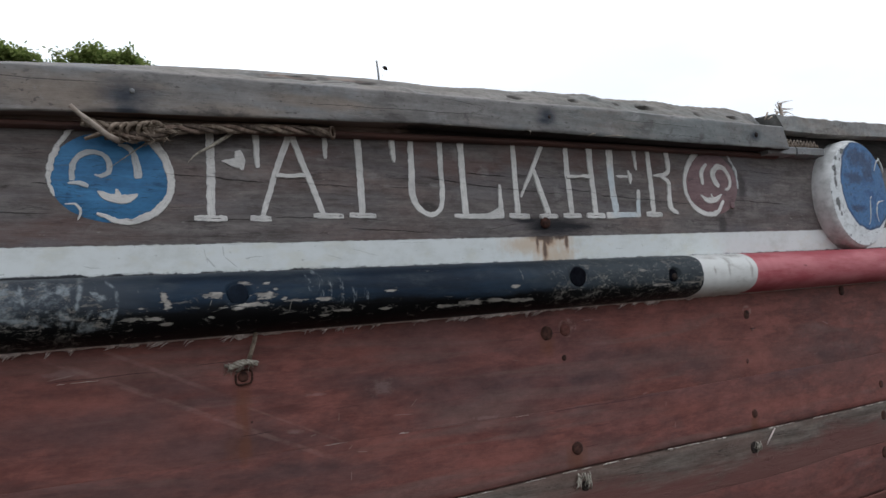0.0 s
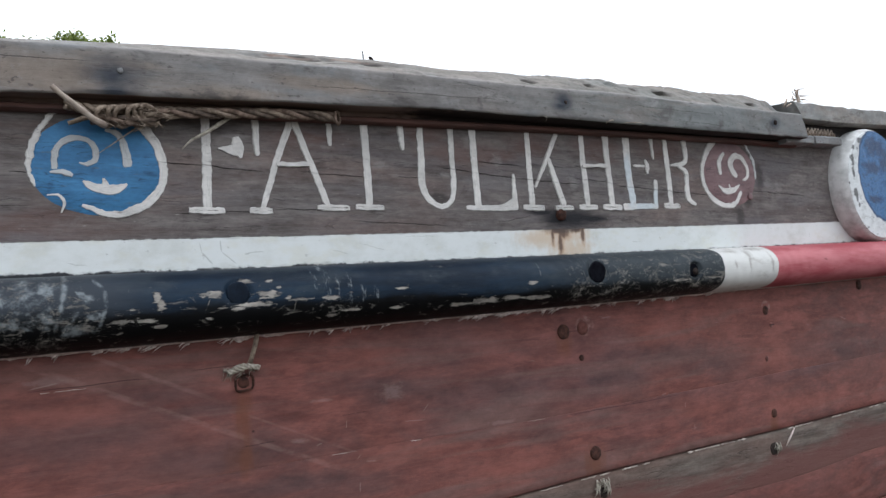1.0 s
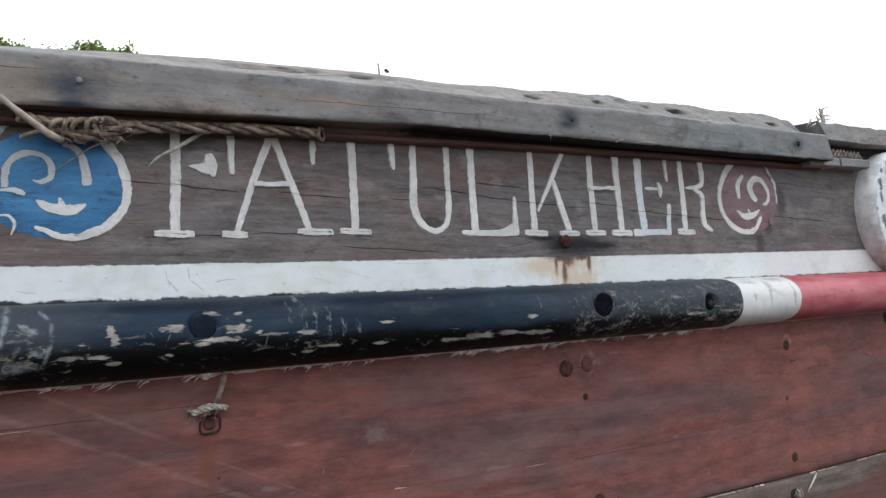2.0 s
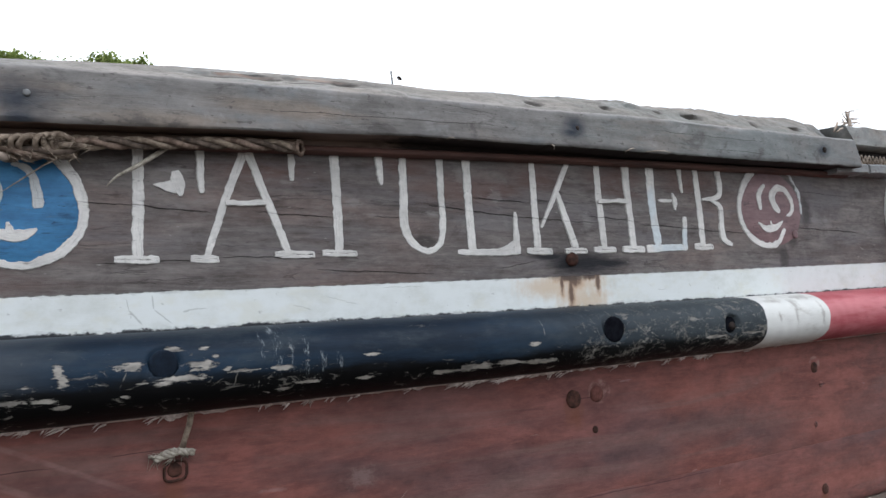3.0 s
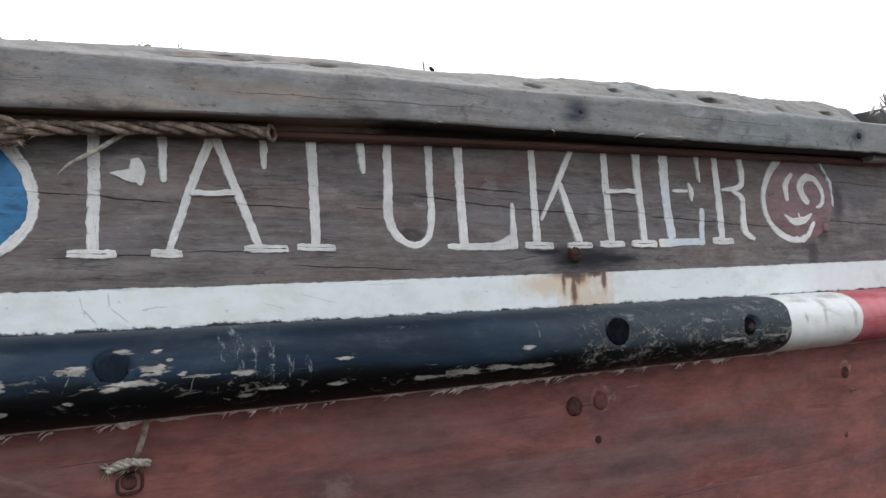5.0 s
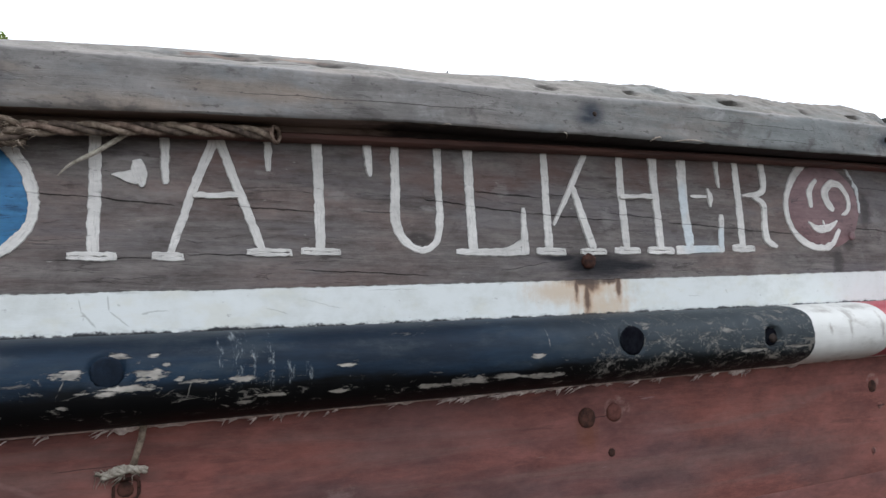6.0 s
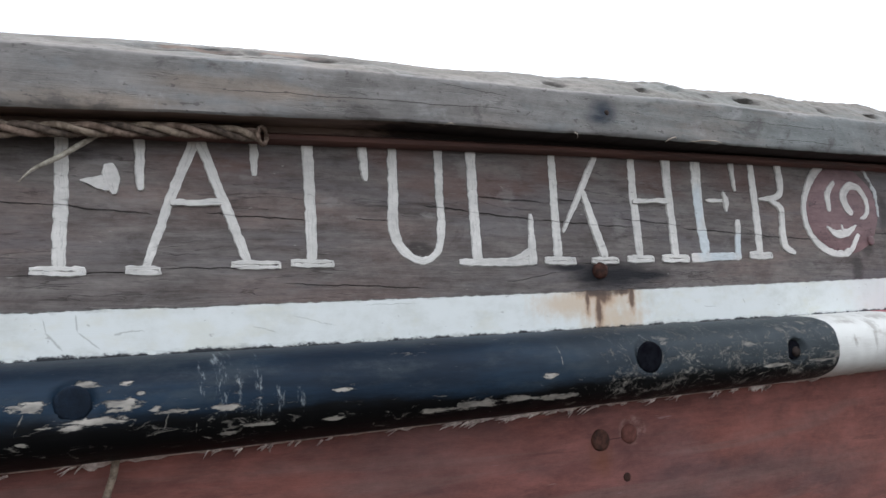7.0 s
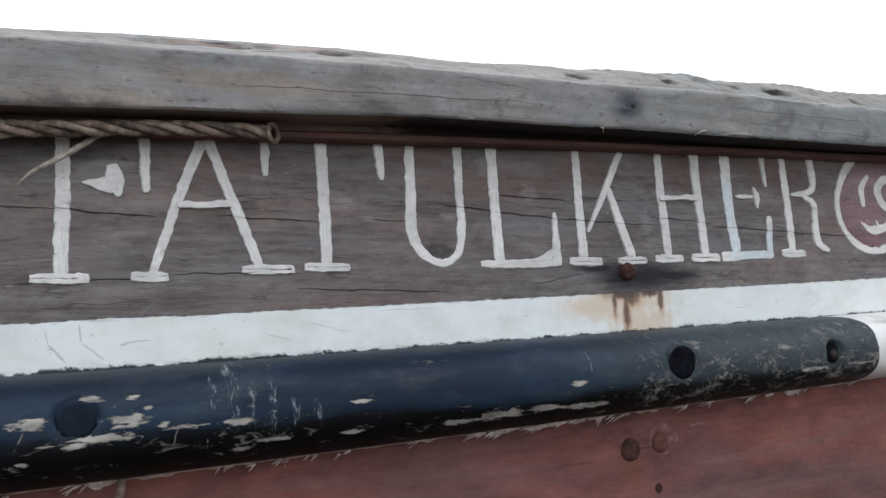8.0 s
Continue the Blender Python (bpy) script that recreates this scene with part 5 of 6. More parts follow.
def build_shadow_board():
    """Strip added to darken the shaded gap between the moulding and the rail."""
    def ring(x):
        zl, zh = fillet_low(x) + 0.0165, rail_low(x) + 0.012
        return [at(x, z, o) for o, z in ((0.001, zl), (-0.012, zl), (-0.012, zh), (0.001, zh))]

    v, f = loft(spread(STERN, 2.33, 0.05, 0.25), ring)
    part("batten", v, f, UNDER, boat, "dark strip added for the shade under the rail", sharp=35)


build_shadow_board()


def build_rail():
    """The top rail: sawn front face, worn and pitted slope above it."""
    pits = ((1.236, 2.208, 0.030, 0.012), (1.452, 2.220, 0.022, 0.012), (1.631, 2.230, 0.014, 0.012), (1.750, 2.227, 0.045, 0.020), (1.983, 2.222, 0.020, 0.012),
            (2.175, 2.232, 0.035, 0.018), (2.30, 2.245, 0.05, 0.025), (0.769, 2.205, 0.035, 0.010), (0.60, 2.202, 0.05, 0.009), (0.50, 2.195, 0.05, 0.008), (0.66, 2.208, 0.02, 0.010), (0.83, 2.212, 0.03, 0.006), (1.90, 2.25, 0.02, 0.01), (1.55, 2.24, 0.03, 0.008))

    def ring(x):
        f, zl, ze, zc = rail_front(x), rail_low(x), rail_edge(x), rail_crest(x)
        chip = 0.006 * max(0.0, rough(x, 2, 6, 0.035) - 0.25) * float(np.interp(x, (0.7, 1.1), (0.3, 1.0)))
        out = [at(x, zl + 0.004, 0.05), at(x, zl + chip, f + 0.004), at(x, zl + 0.003 + chip, f + 0.001)]
        for k in range(9):
            z = zl + 0.008 + (ze - zl - 0.018) * (k / 8) ** 1.2
            out.append(at(x, z, f + 0.0016 * rough(x * 0.4, z * 3, 3, 0.05) + 0.002 * rough(x, z, 8, 0.2)))
        ledge = 0.012 + 0.006 * float(np.interp(x, (0.3, 1.4), (0, 1)))
        worn_edge = 0.0016 * rough(x, 7, 7, 0.03)
        out += [at(x, ze - 0.0055 + worn_edge, f + 0.0010), at(x, ze - 0.0015 + worn_edge, f + 0.0040), at(x, ze + 0.001 + worn_edge, f + 0.0085)]
        for k in range(14):
            t = k / 13
            o = f + ledge + (0.045 - f - ledge) * t
            z = ze + 0.003 + (zc - ze - 0.003) * (0.75 * t + 0.25 * math.sin(t * math.pi / 2))
            lump = float(np.interp(x, (0.2, 1.2), (0.25, 0.85)))
            bump = lump * (0.0045 * rough(x * 0.45, o, z, 0.05) + float(np.interp(x, (0.9, 1.5), (0.0022, 0.0034))) * rough(x * 0.6, o, z, 0.011) + 0.005 * rough(x, o, z, 0.2)) * math.sin(min(1.0, t * 1.5 + 0.15) * math.pi / 2)
            z += bump
            for px, pz, pr, deep in pits:
                q = ((x - px) / pr) ** 2 + ((z - pz) / 0.011) ** 2
                if q < 1.6:
                    z -= 0.4 * deep * math.exp(-2.2 * q * q)
                    o += 0.9 * deep * math.exp(-2.2 * q * q)
            # broken out just before the butt end
            hollow = float(np.interp(x, (2.255, 2.30, 2.36, 2.41), (0.0, 0.6, 1.0, 1.0))) * math.exp(-((t - 0.45) / 0.33) ** 2)
            z -= 0.045 * hollow * (1 + 0.4 * rough(x, o, 3, 0.02))
            out.append(at(x, z, o))
        out.append(at(x, zc - 0.012, 0.075))
        out.append(at(x, zc - 0.03, 0.082))
        return out

    xs = spread(STERN, 2.387, 0.006, 0.15)
    v, f = loft(xs, ring)
    n = len(ring(0.0))
    worn = [k for k, q in enumerate(f) if len(q) == 4 and min(j % n for j in q) >= 14]
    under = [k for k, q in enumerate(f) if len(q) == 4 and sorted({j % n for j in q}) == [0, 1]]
    # the sawn end leans back a little
    for p in v[-n:]:
        p.x += 0.035 * (2.20 - p.z) / 0.1
    rail = part("top_rail", v, f, GUNWALE, boat, "weathered grey timber rail with a worn, pitted top edge", sharp=28)
    rail.data.materials.append(GUNWALE_TOP)
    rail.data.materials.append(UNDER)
    # underside faces only; part of their shade is in this colour
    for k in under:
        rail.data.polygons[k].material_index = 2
    for k in worn:
        rail.data.polygons[k].material_index = 1
    for x, z, dx, dz, r in ((1.233, 2.098, 0.004, -0.013, 0.0012), (1.449, 2.096, 0.030, 0.009, 0.0016), (1.515, 2.101, 0.085, 0.004, 0.0014), (0.985, 2.092, -0.020, -0.003, 0.0010), (2.285, 2.222, 0.018, 0.030, 0.0040), (2.30, 2.224, 0.030, 0.012, 0.0030)):
        y = rail_front(x) - 0.001
        pts = [at(x, z, y + 0.003), at(x + dx * 0.35, z + dz * 0.5 + 0.002, y - 0.003), at(x + dx * 0.7, z + dz * 0.85 + 0.002, y - 0.003), at(x + dx, z + dz, y + 0.002)]
        part("splinter", *tube(pts, [r * 0.6, r, r * 0.9, r * 0.3], 6), STICK, rail, "pale splinter lifting from the rail's lower edge")
    nail_head("nail", 0.198, 2.117, rail_front(0.2) + 0.001, 0.0062, STEEL, rail, "small pale nail head in a dark stain", 0.004, 10)
    nail_head("nail", 1.308, 2.142, rail_front(1.3) + 0.002, 0.0055, IRON, rail, "dark iron nail head", 0.004, 10)
    nail_head("nail", 2.227, 2.164, rail_front(2.2) + 0.002, 0.009, IRON, rail, "dark iron nail head", 0.004, 10)


build_rail()


def build_rail_beyond():
    """The next length of rail, set back and higher, with the stop piece below it."""
    def ring(x):
        zl = float(np.interp(x, (2.40, 2.68, 2.92, 3.20, 5.6), (2.202, 2.210, 2.226, 2.247, 2.42)))
        zt = float(np.interp(x, (2.40, 2.69, 2.94, 3.21, 5.6), (2.264, 2.276, 2.291, 2.310, 2.48)))
        prof = [(0.06, zl), (-0.045, zl), (-0.052, zl + 0.005)]
        prof += [(-0.052, zl + 0.006 + (zt - zl - 0.010) * k / 4) for k in range(1, 5)]
        prof += [(-0.046 + 0.1 * k / 6, zt + 0.006 * math.sin(k / 6 * math.pi / 2)) for k in range(7)]
        return [at(x, z + 0.004 * rough(x, z, o, 0.05) * (z > zl + 0.03), o + 0.003 * rough(x, z, 2, 0.04)) for o, z in prof]

    v, f = loft(spread(2.425, BOW, 0.012, 0.2), ring)
    n = len(ring(3.0))
    for p in v[:n]:
        p.x += 0.050 * (2.235 - p.z) / 0.06
    part("top_rail", v, f, PALE_RAIL, boat, "paler grey rail length with a splintered end", sharp=45)

    def stop(x):
        zl = 2.113 + 0.05 * (x - 2.4)
        return [at(x, z + 0.002 * rough(x, z, 1, 0.05), o) for o, z in ((0.01, zl), (-0.050, zl), (-0.055, zl + 0.004), (-0.055, zl + 0.026), (-0.048, zl + 0.032), (0.01, zl + 0.032))]

    for lo, hi, label in ((2.33, 2.502, "pale weathered filler block under the rail"), (2.514, 2.69, "grey weathered filler block under the rail")):
        v, f = loft(spread(lo, hi, 0.012, 0.2), stop)
        part("stop_piece", v, f, GUNWALE, boat, label, sharp=45)

    # board whose near-black colour carries the shade of the gap
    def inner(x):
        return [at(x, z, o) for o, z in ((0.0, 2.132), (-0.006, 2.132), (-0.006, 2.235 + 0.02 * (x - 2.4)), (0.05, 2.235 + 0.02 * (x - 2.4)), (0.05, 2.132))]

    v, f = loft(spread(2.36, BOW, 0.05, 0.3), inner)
    part("inner_board", v, f, GAP_BLACK, boat, "near-black board standing for the shade behind the rail", sharp=35)


build_rail_beyond()


def build_eye():
    """A thick round wooden disc fixed to the side, painted blue with a white rim."""
    cx, cz, r, thick = 2.886, 1.988, 0.2185, 0.073
    n = 72
    rows = [(1.0, 0.01), (1.0, -0.020), (1.004, -0.045), (0.992, -thick + 0.014), (0.97, -thick + 0.004), (0.94, -thick)]

    def ring_points(rr, o):
        out = []
        for k in range(n):
            w = 2 * math.pi * k / n
            q = rr * r * (1 + 0.006 * rough(math.cos(w) * 2, 1, math.sin(w) * 2, 0.5))
            x = cx + q * math.cos(w)
            out.append(at(x, cz + q * math.sin(w), o + 0.002 * rough(math.cos(w) * 4, o * 30, math.sin(w) * 4, 0.5)))
        return out

    def stack(levels, close):
        verts, faces = [], []
        for rr, o in levels:
            verts += ring_points(rr, o)
        for i in range(len(levels) - 1):
            for k in range(n):
                a, c = i * n + k, i * n + (k + 1) % n
                faces.append((a, c, c + n, a + n))
        if close:
            verts.append(at(cx, cz, levels[-1][1]))
            for k in range(n):
                faces.append(((len(levels) - 1) * n + k, (len(levels) - 1) * n + (k + 1) % n, len(verts) - 1))
        return verts, faces

    v, f = stack(rows, True)
    eye = part("round_plaque", v, f, DISC_EDGE, boat, "thick round wooden plaque, blue face with a dirty white rim", sharp=40)
    v, f = stack([(0.955, -thick + 0.0035), (0.945, -thick - 0.002), (0.6, -thick - 0.0025)], True)
    part("painted_face", v, f, DISC_FACE, eye, "blotchy blue face with a worn white rim", sharp=40)

    def mark(points, wide, label):
        line = curve_through([(*p, wide) for p in points], 0.006)
        pieces = tube([at(x, z, -thick - 0.0012) for x, z, w in line], [wide * (0.35 + 0.65 * math.sin(math.pi * (i + 0.7) / (len(line) + 0.4))) for i in range(len(line))], 6)
        part("painted_mark", *pieces, DULL_WHITE, eye, label)

    mark([(2.972, 1.980), (2.957, 1.968), (2.950, 1.92), (2.938, 1.872), (2.924, 1.866)], 0.0045, "thin white brush stroke")
    mark([(3.06, 1.966), (3.015, 1.955), (2.998, 1.915), (3.012, 1.878)], 0.0045, "curved white brush stroke")
    mark([(3.010, 2.085), (3.035, 2.125), (3.065, 2.140)], 0.0040, "short white brush stroke")
    mark([(3.055, 2.142), (3.075, 2.115), (3.085, 2.085)], 0.0040, "short white brush stroke")


build_eye()

# ---- painting on the nameboard ----
LETTERS = {
    "F": [[(0.376, 2.075, 0.020), (0.377, 1.95, 0.021), (0.376, 1.850, 0.021)], *serif(0.337, 0.413, 1.844, 0.015),
          [(0.402, 1.982, 0.005), (0.424, 1.981, 0.020), (0.444, 1.980, 0.032)], [(0.440, 2.010, 0.020), (0.446, 1.987, 0.026), (0.450, 1.963, 0.011)], [(0.485, 2.075, 0.018), (0.486, 2.004, 0.016), (0.488, 1.970, 0.012)]],
    "A": [[(0.569, 2.058, 0.019), (0.533, 1.965, 0.017), (0.497, 1.852, 0.015)], *serif(0.467, 0.519, 1.845, 0.016), [(0.573, 2.058, 0.018), (0.608, 1.968, 0.018), (0.650, 1.858, 0.019)],
          *serif(0.623, 0.703, 1.854, 0.015), [(0.531, 1.951, 0.014), (0.545, 1.953, 0.013), (0.572, 1.953, 0.012), (0.598, 1.956, 0.014), (0.610, 1.955, 0.016)]],
    "T": [[(0.659, 2.085, 0.017), (0.660, 2.04, 0.016), (0.661, 2.002, 0.012)], [(0.749, 2.085, 0.020), (0.753, 1.964, 0.021), (0.755, 1.860, 0.020)], *serif(0.719, 0.793, 1.857, 0.015),
          [(0.845, 2.085, 0.018), (0.848, 2.04, 0.017), (0.851, 2.002, 0.011)]],
    "U": [[(0.902, 2.09, 0.016), (0.902, 1.985, 0.019), (0.901, 1.925, 0.021), (0.915, 1.885, 0.019), (0.952, 1.863, 0.013), (0.985, 1.880, 0.014), (0.994, 1.927, 0.015), (0.992, 1.979, 0.016), (0.991, 2.09, 0.017)]],
    "L": [[(1.057, 2.09, 0.022), (1.060, 1.971, 0.020), (1.064, 1.864, 0.022)], [(1.027, 1.861, 0.013), (1.10, 1.861, 0.017), (1.186, 1.864, 0.020)], [(1.181, 1.858, 0.026), (1.182, 1.885, 0.018), (1.181, 1.955, 0.010)], [(1.125, 1.866, 0.006), (1.155, 1.871, 0.012), (1.176, 1.885, 0.014)]],
    "K": [[(1.234, 2.095, 0.019), (1.236, 1.990, 0.019), (1.240, 1.870, 0.020)], *serif(1.208, 1.280, 1.865, 0.016), [(1.341, 2.098, 0.014), (1.301, 2.010, 0.016), (1.252, 1.920, 0.009)],
          [(1.301, 2.006, 0.016), (1.326, 1.936, 0.020), (1.350, 1.870, 0.020)], *serif(1.316, 1.381, 1.866, 0.015)],
    "H": [[(1.428, 2.098, 0.020), (1.430, 1.998, 0.021), (1.439, 1.873, 0.021)], *serif(1.405, 1.474, 1.870, 0.016), [(1.519, 2.098, 0.026), (1.523, 2.003, 0.022), (1.532, 1.874, 0.020)],
          *serif(1.495, 1.567, 1.872, 0.017), [(1.424, 1.989, 0.013), (1.473, 1.992, 0.011), (1.524, 1.995, 0.017)]],
    "E": [[(1.604, 2.10, 0.029), (1.606, 1.982, 0.027), (1.618, 1.885, 0.028)], [(1.576, 1.873, 0.024), (1.64, 1.877, 0.019), (1.721, 1.880, 0.020)], [(1.711, 1.876, 0.018), (1.719, 1.961, 0.016)],
          [(1.708, 2.105, 0.018), (1.716, 2.025, 0.010)], [(1.627, 2.000, 0.010), (1.675, 2.001, 0.011)], [(1.679, 2.022, 0.005), (1.686, 2.001, 0.018), (1.685, 1.978, 0.005)]],
    "R": [[(1.771, 2.105, 0.020), (1.779, 1.950, 0.022), (1.780, 1.883, 0.022)], *serif(1.747, 1.819, 1.882, 0.017), [(1.855, 2.11, 0.021), (1.862, 2.039, 0.020), (1.845, 2.018, 0.015), (1.789, 2.010, 0.009)],
          [(1.822, 2.009, 0.009), (1.857, 1.992, 0.019), (1.858, 1.953, 0.019), (1.860, 1.907, 0.023), (1.893, 1.889, 0.014)]],
}
for sign, rows in LETTERS.items():
    strokes("letter", rows, WHITE, board, "white carved and painted letter " + sign)

disc_field("roundel", 0.160, 1.935, 0.128, 0.103, BLUE, board, "blue painted roundel on the nameboard", fillet_low(0.16) + 0.012)
strokes("roundel_ring", [[(0.086, 2.048, 0.011), (0.066, 2.020, 0.013), (0.048, 1.985, 0.014), (0.038, 1.945, 0.014), (0.038, 1.915, 0.012), (0.046, 1.889, 0.006)]], WHITE, board, "flaking white arc of the roundel's border", 0.003, 0.0024)
strokes("roundel_ring", [[(0.233, 2.037, 0.020), (0.251, 2.018, 0.022), (0.276, 1.978, 0.021), (0.288, 1.932, 0.018), (0.281, 1.892, 0.018), (0.256, 1.860, 0.019), (0.222, 1.841, 0.018), (0.180, 1.834, 0.014), (0.131, 1.853, 0.008)]], WHITE, board, "white arc of the roundel's border", 0.003, 0.0016)
strokes("crescent_mark", [[(0.082, 1.925, 0.015), (0.083, 1.953, 0.014), (0.092, 1.975, 0.014), (0.115, 1.990, 0.013), (0.142, 1.987, 0.012), (0.158, 1.967, 0.015), (0.155, 1.946, 0.014), (0.141, 1.937, 0.011), (0.127, 1.940, 0.006)]], DULL_WHITE, board, "pale curled brush mark", 0.003)
strokes("crescent_mark", [[(0.074, 1.919, 0.006), (0.097, 1.920, 0.012), (0.115, 1.913, 0.014)]], DULL_WHITE, board, "short pale brush mark", 0.0034)
strokes("crescent_mark", [[(0.176, 2.011, 0.008), (0.200, 2.002, 0.014), (0.212, 1.975, 0.017), (0.218, 1.934, 0.021)]], DULL_WHITE, board, "pale curved brush mark", 0.003)
strokes("crescent_mark", [[(0.133, 1.903, 0.005), (0.152, 1.891, 0.019), (0.185, 1.885, 0.024), (0.208, 1.892, 0.014), (0.216, 1.898, 0.006)], [(0.172, 1.909, 0.006), (0.176, 1.893, 0.020)]], WHITE, board, "white boat-shaped brush mark", 0.003)
strokes("crescent_mark", [[(0.068, 1.872, 0.003), (0.088, 1.873, 0.006), (0.099, 1.858, 0.007), (0.094, 1.837, 0.005)]], WHITE, board, "small white hook-shaped brush mark", 0.003)
disc_field("roundel", 2.078, 1.997, 0.134, 0.108, ROSE, board, "dull red painted roundel on the nameboard", fillet_low(2.08) + 0.012)
strokes("roundel_ring", [[(2.012, 2.108, 0.022), (1.970, 2.070, 0.022), (1.949, 2.037, 0.020), (1.936, 1.989, 0.018), (1.948, 1.942, 0.018), (1.985, 1.907, 0.019), (2.039, 1.890, 0.019), (2.093, 1.899, 0.018), (2.127, 1.940, 0.013)]], WHITE, board, "white arc of the red roundel's border", 0.003, 0.0016)
strokes("roundel_ring", [[(2.165, 2.108, 0.010), (2.204, 2.051, 0.011), (2.211, 1.986, 0.011)]], DULL_WHITE, board, "flaking white arc of the red roundel's border", 0.003, 0.003)
strokes("crescent_mark", [[(2.052, 2.066, 0.013), (2.024, 2.034, 0.021), (2.027, 1.992, 0.017)]], WHITE, board, "white curved brush mark", 0.003)
strokes("crescent_mark", [[(2.112, 1.990, 0.020), (2.090, 2.006, 0.027), (2.082, 2.034, 0.028), (2.105, 2.058, 0.022), (2.138, 2.056, 0.020), (2.163, 2.034, 0.018), (2.172, 2.006, 0.017), (2.160, 1.985, 0.014), (2.140, 1.978, 0.008)]], WHITE, board, "white spiral brush mark", 0.003)
strokes("crescent_mark", [[(2.012, 1.955, 0.007), (2.046, 1.938, 0.021), (2.089, 1.943, 0.020), (2.121, 1.962, 0.006)], [(2.066, 1.962, 0.004), (2.070, 1.942, 0.012)]], WHITE, board, "white boat-shaped brush mark", 0.003)
nail_head("bolt", 1.334, 1.846, 0.0, 0.0165, RUST, board, "rusty bolt head bleeding a brown stain", 0.012, 14)
nail_head("bolt", 2.172, 1.925, 0.0, 0.0125, ROSE, board, "small bolt head painted dull red", 0.006, 12)

# ---- fastenings in the hull ----
for x, z, r, square, mat, label in ((1.290, 1.524, 0.0205, 0.0, RUST, "dark round nail head with rust below"), (1.357, 1.530, 0.019, 0.0, RED_NAIL, "painted-over round nail head"),
                                    (1.373, 1.191, 0.019, 0.0, RUST, "rusty nail head in the red plank"), (2.155, 1.540, 0.016, 0.05, RUST, "rusty nail head in the red plank"),
                                    (2.154, 1.205, 0.014, 0.1, RUST, "rusty bent nail in the red plank"), (2.137, 1.094, 0.019, 0.15, IRON, "dark iron spike with torn fibre"),
                                    (2.140, 1.383, 0.007, 0.2, HULL_RED, "small painted-over nail head"), (2.178, 1.491, 0.008, 0.2, HULL_RED, "small painted-over nail head"),
                                    (2.752, 1.607, 0.018, 0.1, RUST, "rusty nail head in the red plank"), (2.966, 1.108, 0.020, 0.1, RUST, "dark iron spike weeping rust"), (2.973, 1.229, 0.014, 0.1, RUST, "dark iron spike in the plank"), (2.949, 0.967, 0.022, 0.1, RUST, "dark iron spike weeping rust")):
    nail_head("nail", x, z, -0.030, r, mat, boat, label, 0.006, 14, square)
nail_head("nail_hole", 1.347, 1.450, -0.0315, 0.0085, RUST, boat, "small dark empty nail hole", 0.002, 10)


def build_ring_washer():
    """A squarish iron staple lying on the plank below the knotted twine."""
    pts = []
    for k in range(25):
        w = 2 * math.pi * k / 24
        q = 1 / max(abs(math.cos(w)) ** 4 + abs(math.sin(w)) ** 4, 0.2) ** 0.25
        pts.append(at(0.433 + 0.0185 * q * math.cos(w), 1.470 + 0.0165 * q * math.sin(w) + 0.002 * math.cos(w), -0.034))
    part("staple", *tube(pts, 0.0027, 7), RUST, boat, "rusty squarish iron staple driven into the plank")
    nail_head("nail", 0.432, 1.471, -0.030, 0.013, RUST, boat, "rusty nail head inside the staple", 0.004, 10)


build_ring_washer()


def build_fringe():
    """Torn caulking along the lower edge of the strake."""
    rng = random.Random(4)
    pieces = []
    xs = [float(v) for v in np.arange(-0.25, 3.2, 0.006)]
    verts, faces = [], []
    for x in xs:
        zt = strake_low(x) + 0.006
        hang = 0.0022 + 0.012 * max(0.0, rough(x, 1, 1, 0.045) + 0.5 * rough(x, 2, 1, 0.012)) ** 1.3
        hang *= float(np.interp(x, (0.3, 1.9, 2.2), (1.0, 0.75, 0.25)))
        zb_ = zt - 0.006 - max(0.0012, hang)
        for z, o in ((zt, -0.030), (zt - 0.002, -0.052), ((zt + zb_) / 2, -0.046 + 0.004 * rough(x, 3, 2, 0.02)), (zb_, -0.036)):
            verts.append(at(x, z, o))
    for i in range(len(xs) - 1):
        for k in range(3):
            a = 4 * i + k
            faces.append((a, a + 1, a + 5, a + 4))
    pieces.append((verts, faces))
    for k in range(46):
        x0 = rng.uniform(-0.2, 1.75)
        lean = rng.uniform(-0.024, -0.004)
        for j in range(rng.randint(2, 6)):
            x = x0 + rng.uniform(-0.010, 0.010)
            z = strake_low(x) - rng.uniform(-0.002, 0.004)
            run, drop = lean * rng.uniform(0.5, 1.3), rng.uniform(0.003, 0.013)
            p = [at(x + run * t, z - drop * t ** 1.3, -0.045 + 0.006 * t + 0.003 * rng.uniform(-1, 1)) for t in (0, 0.35, 0.7, 1.0)]
            r = rng.uniform(0.0008, 0.0022)
            pieces.append(tube(p, [r, r, r * 0.7, r * 0.2], 5))
    fr = part("caulking", *joined(pieces), FIBRE, boat, "pale torn caulking fibre hanging below the strake")
    tagged(fr, kind="stuff")


build_fringe()


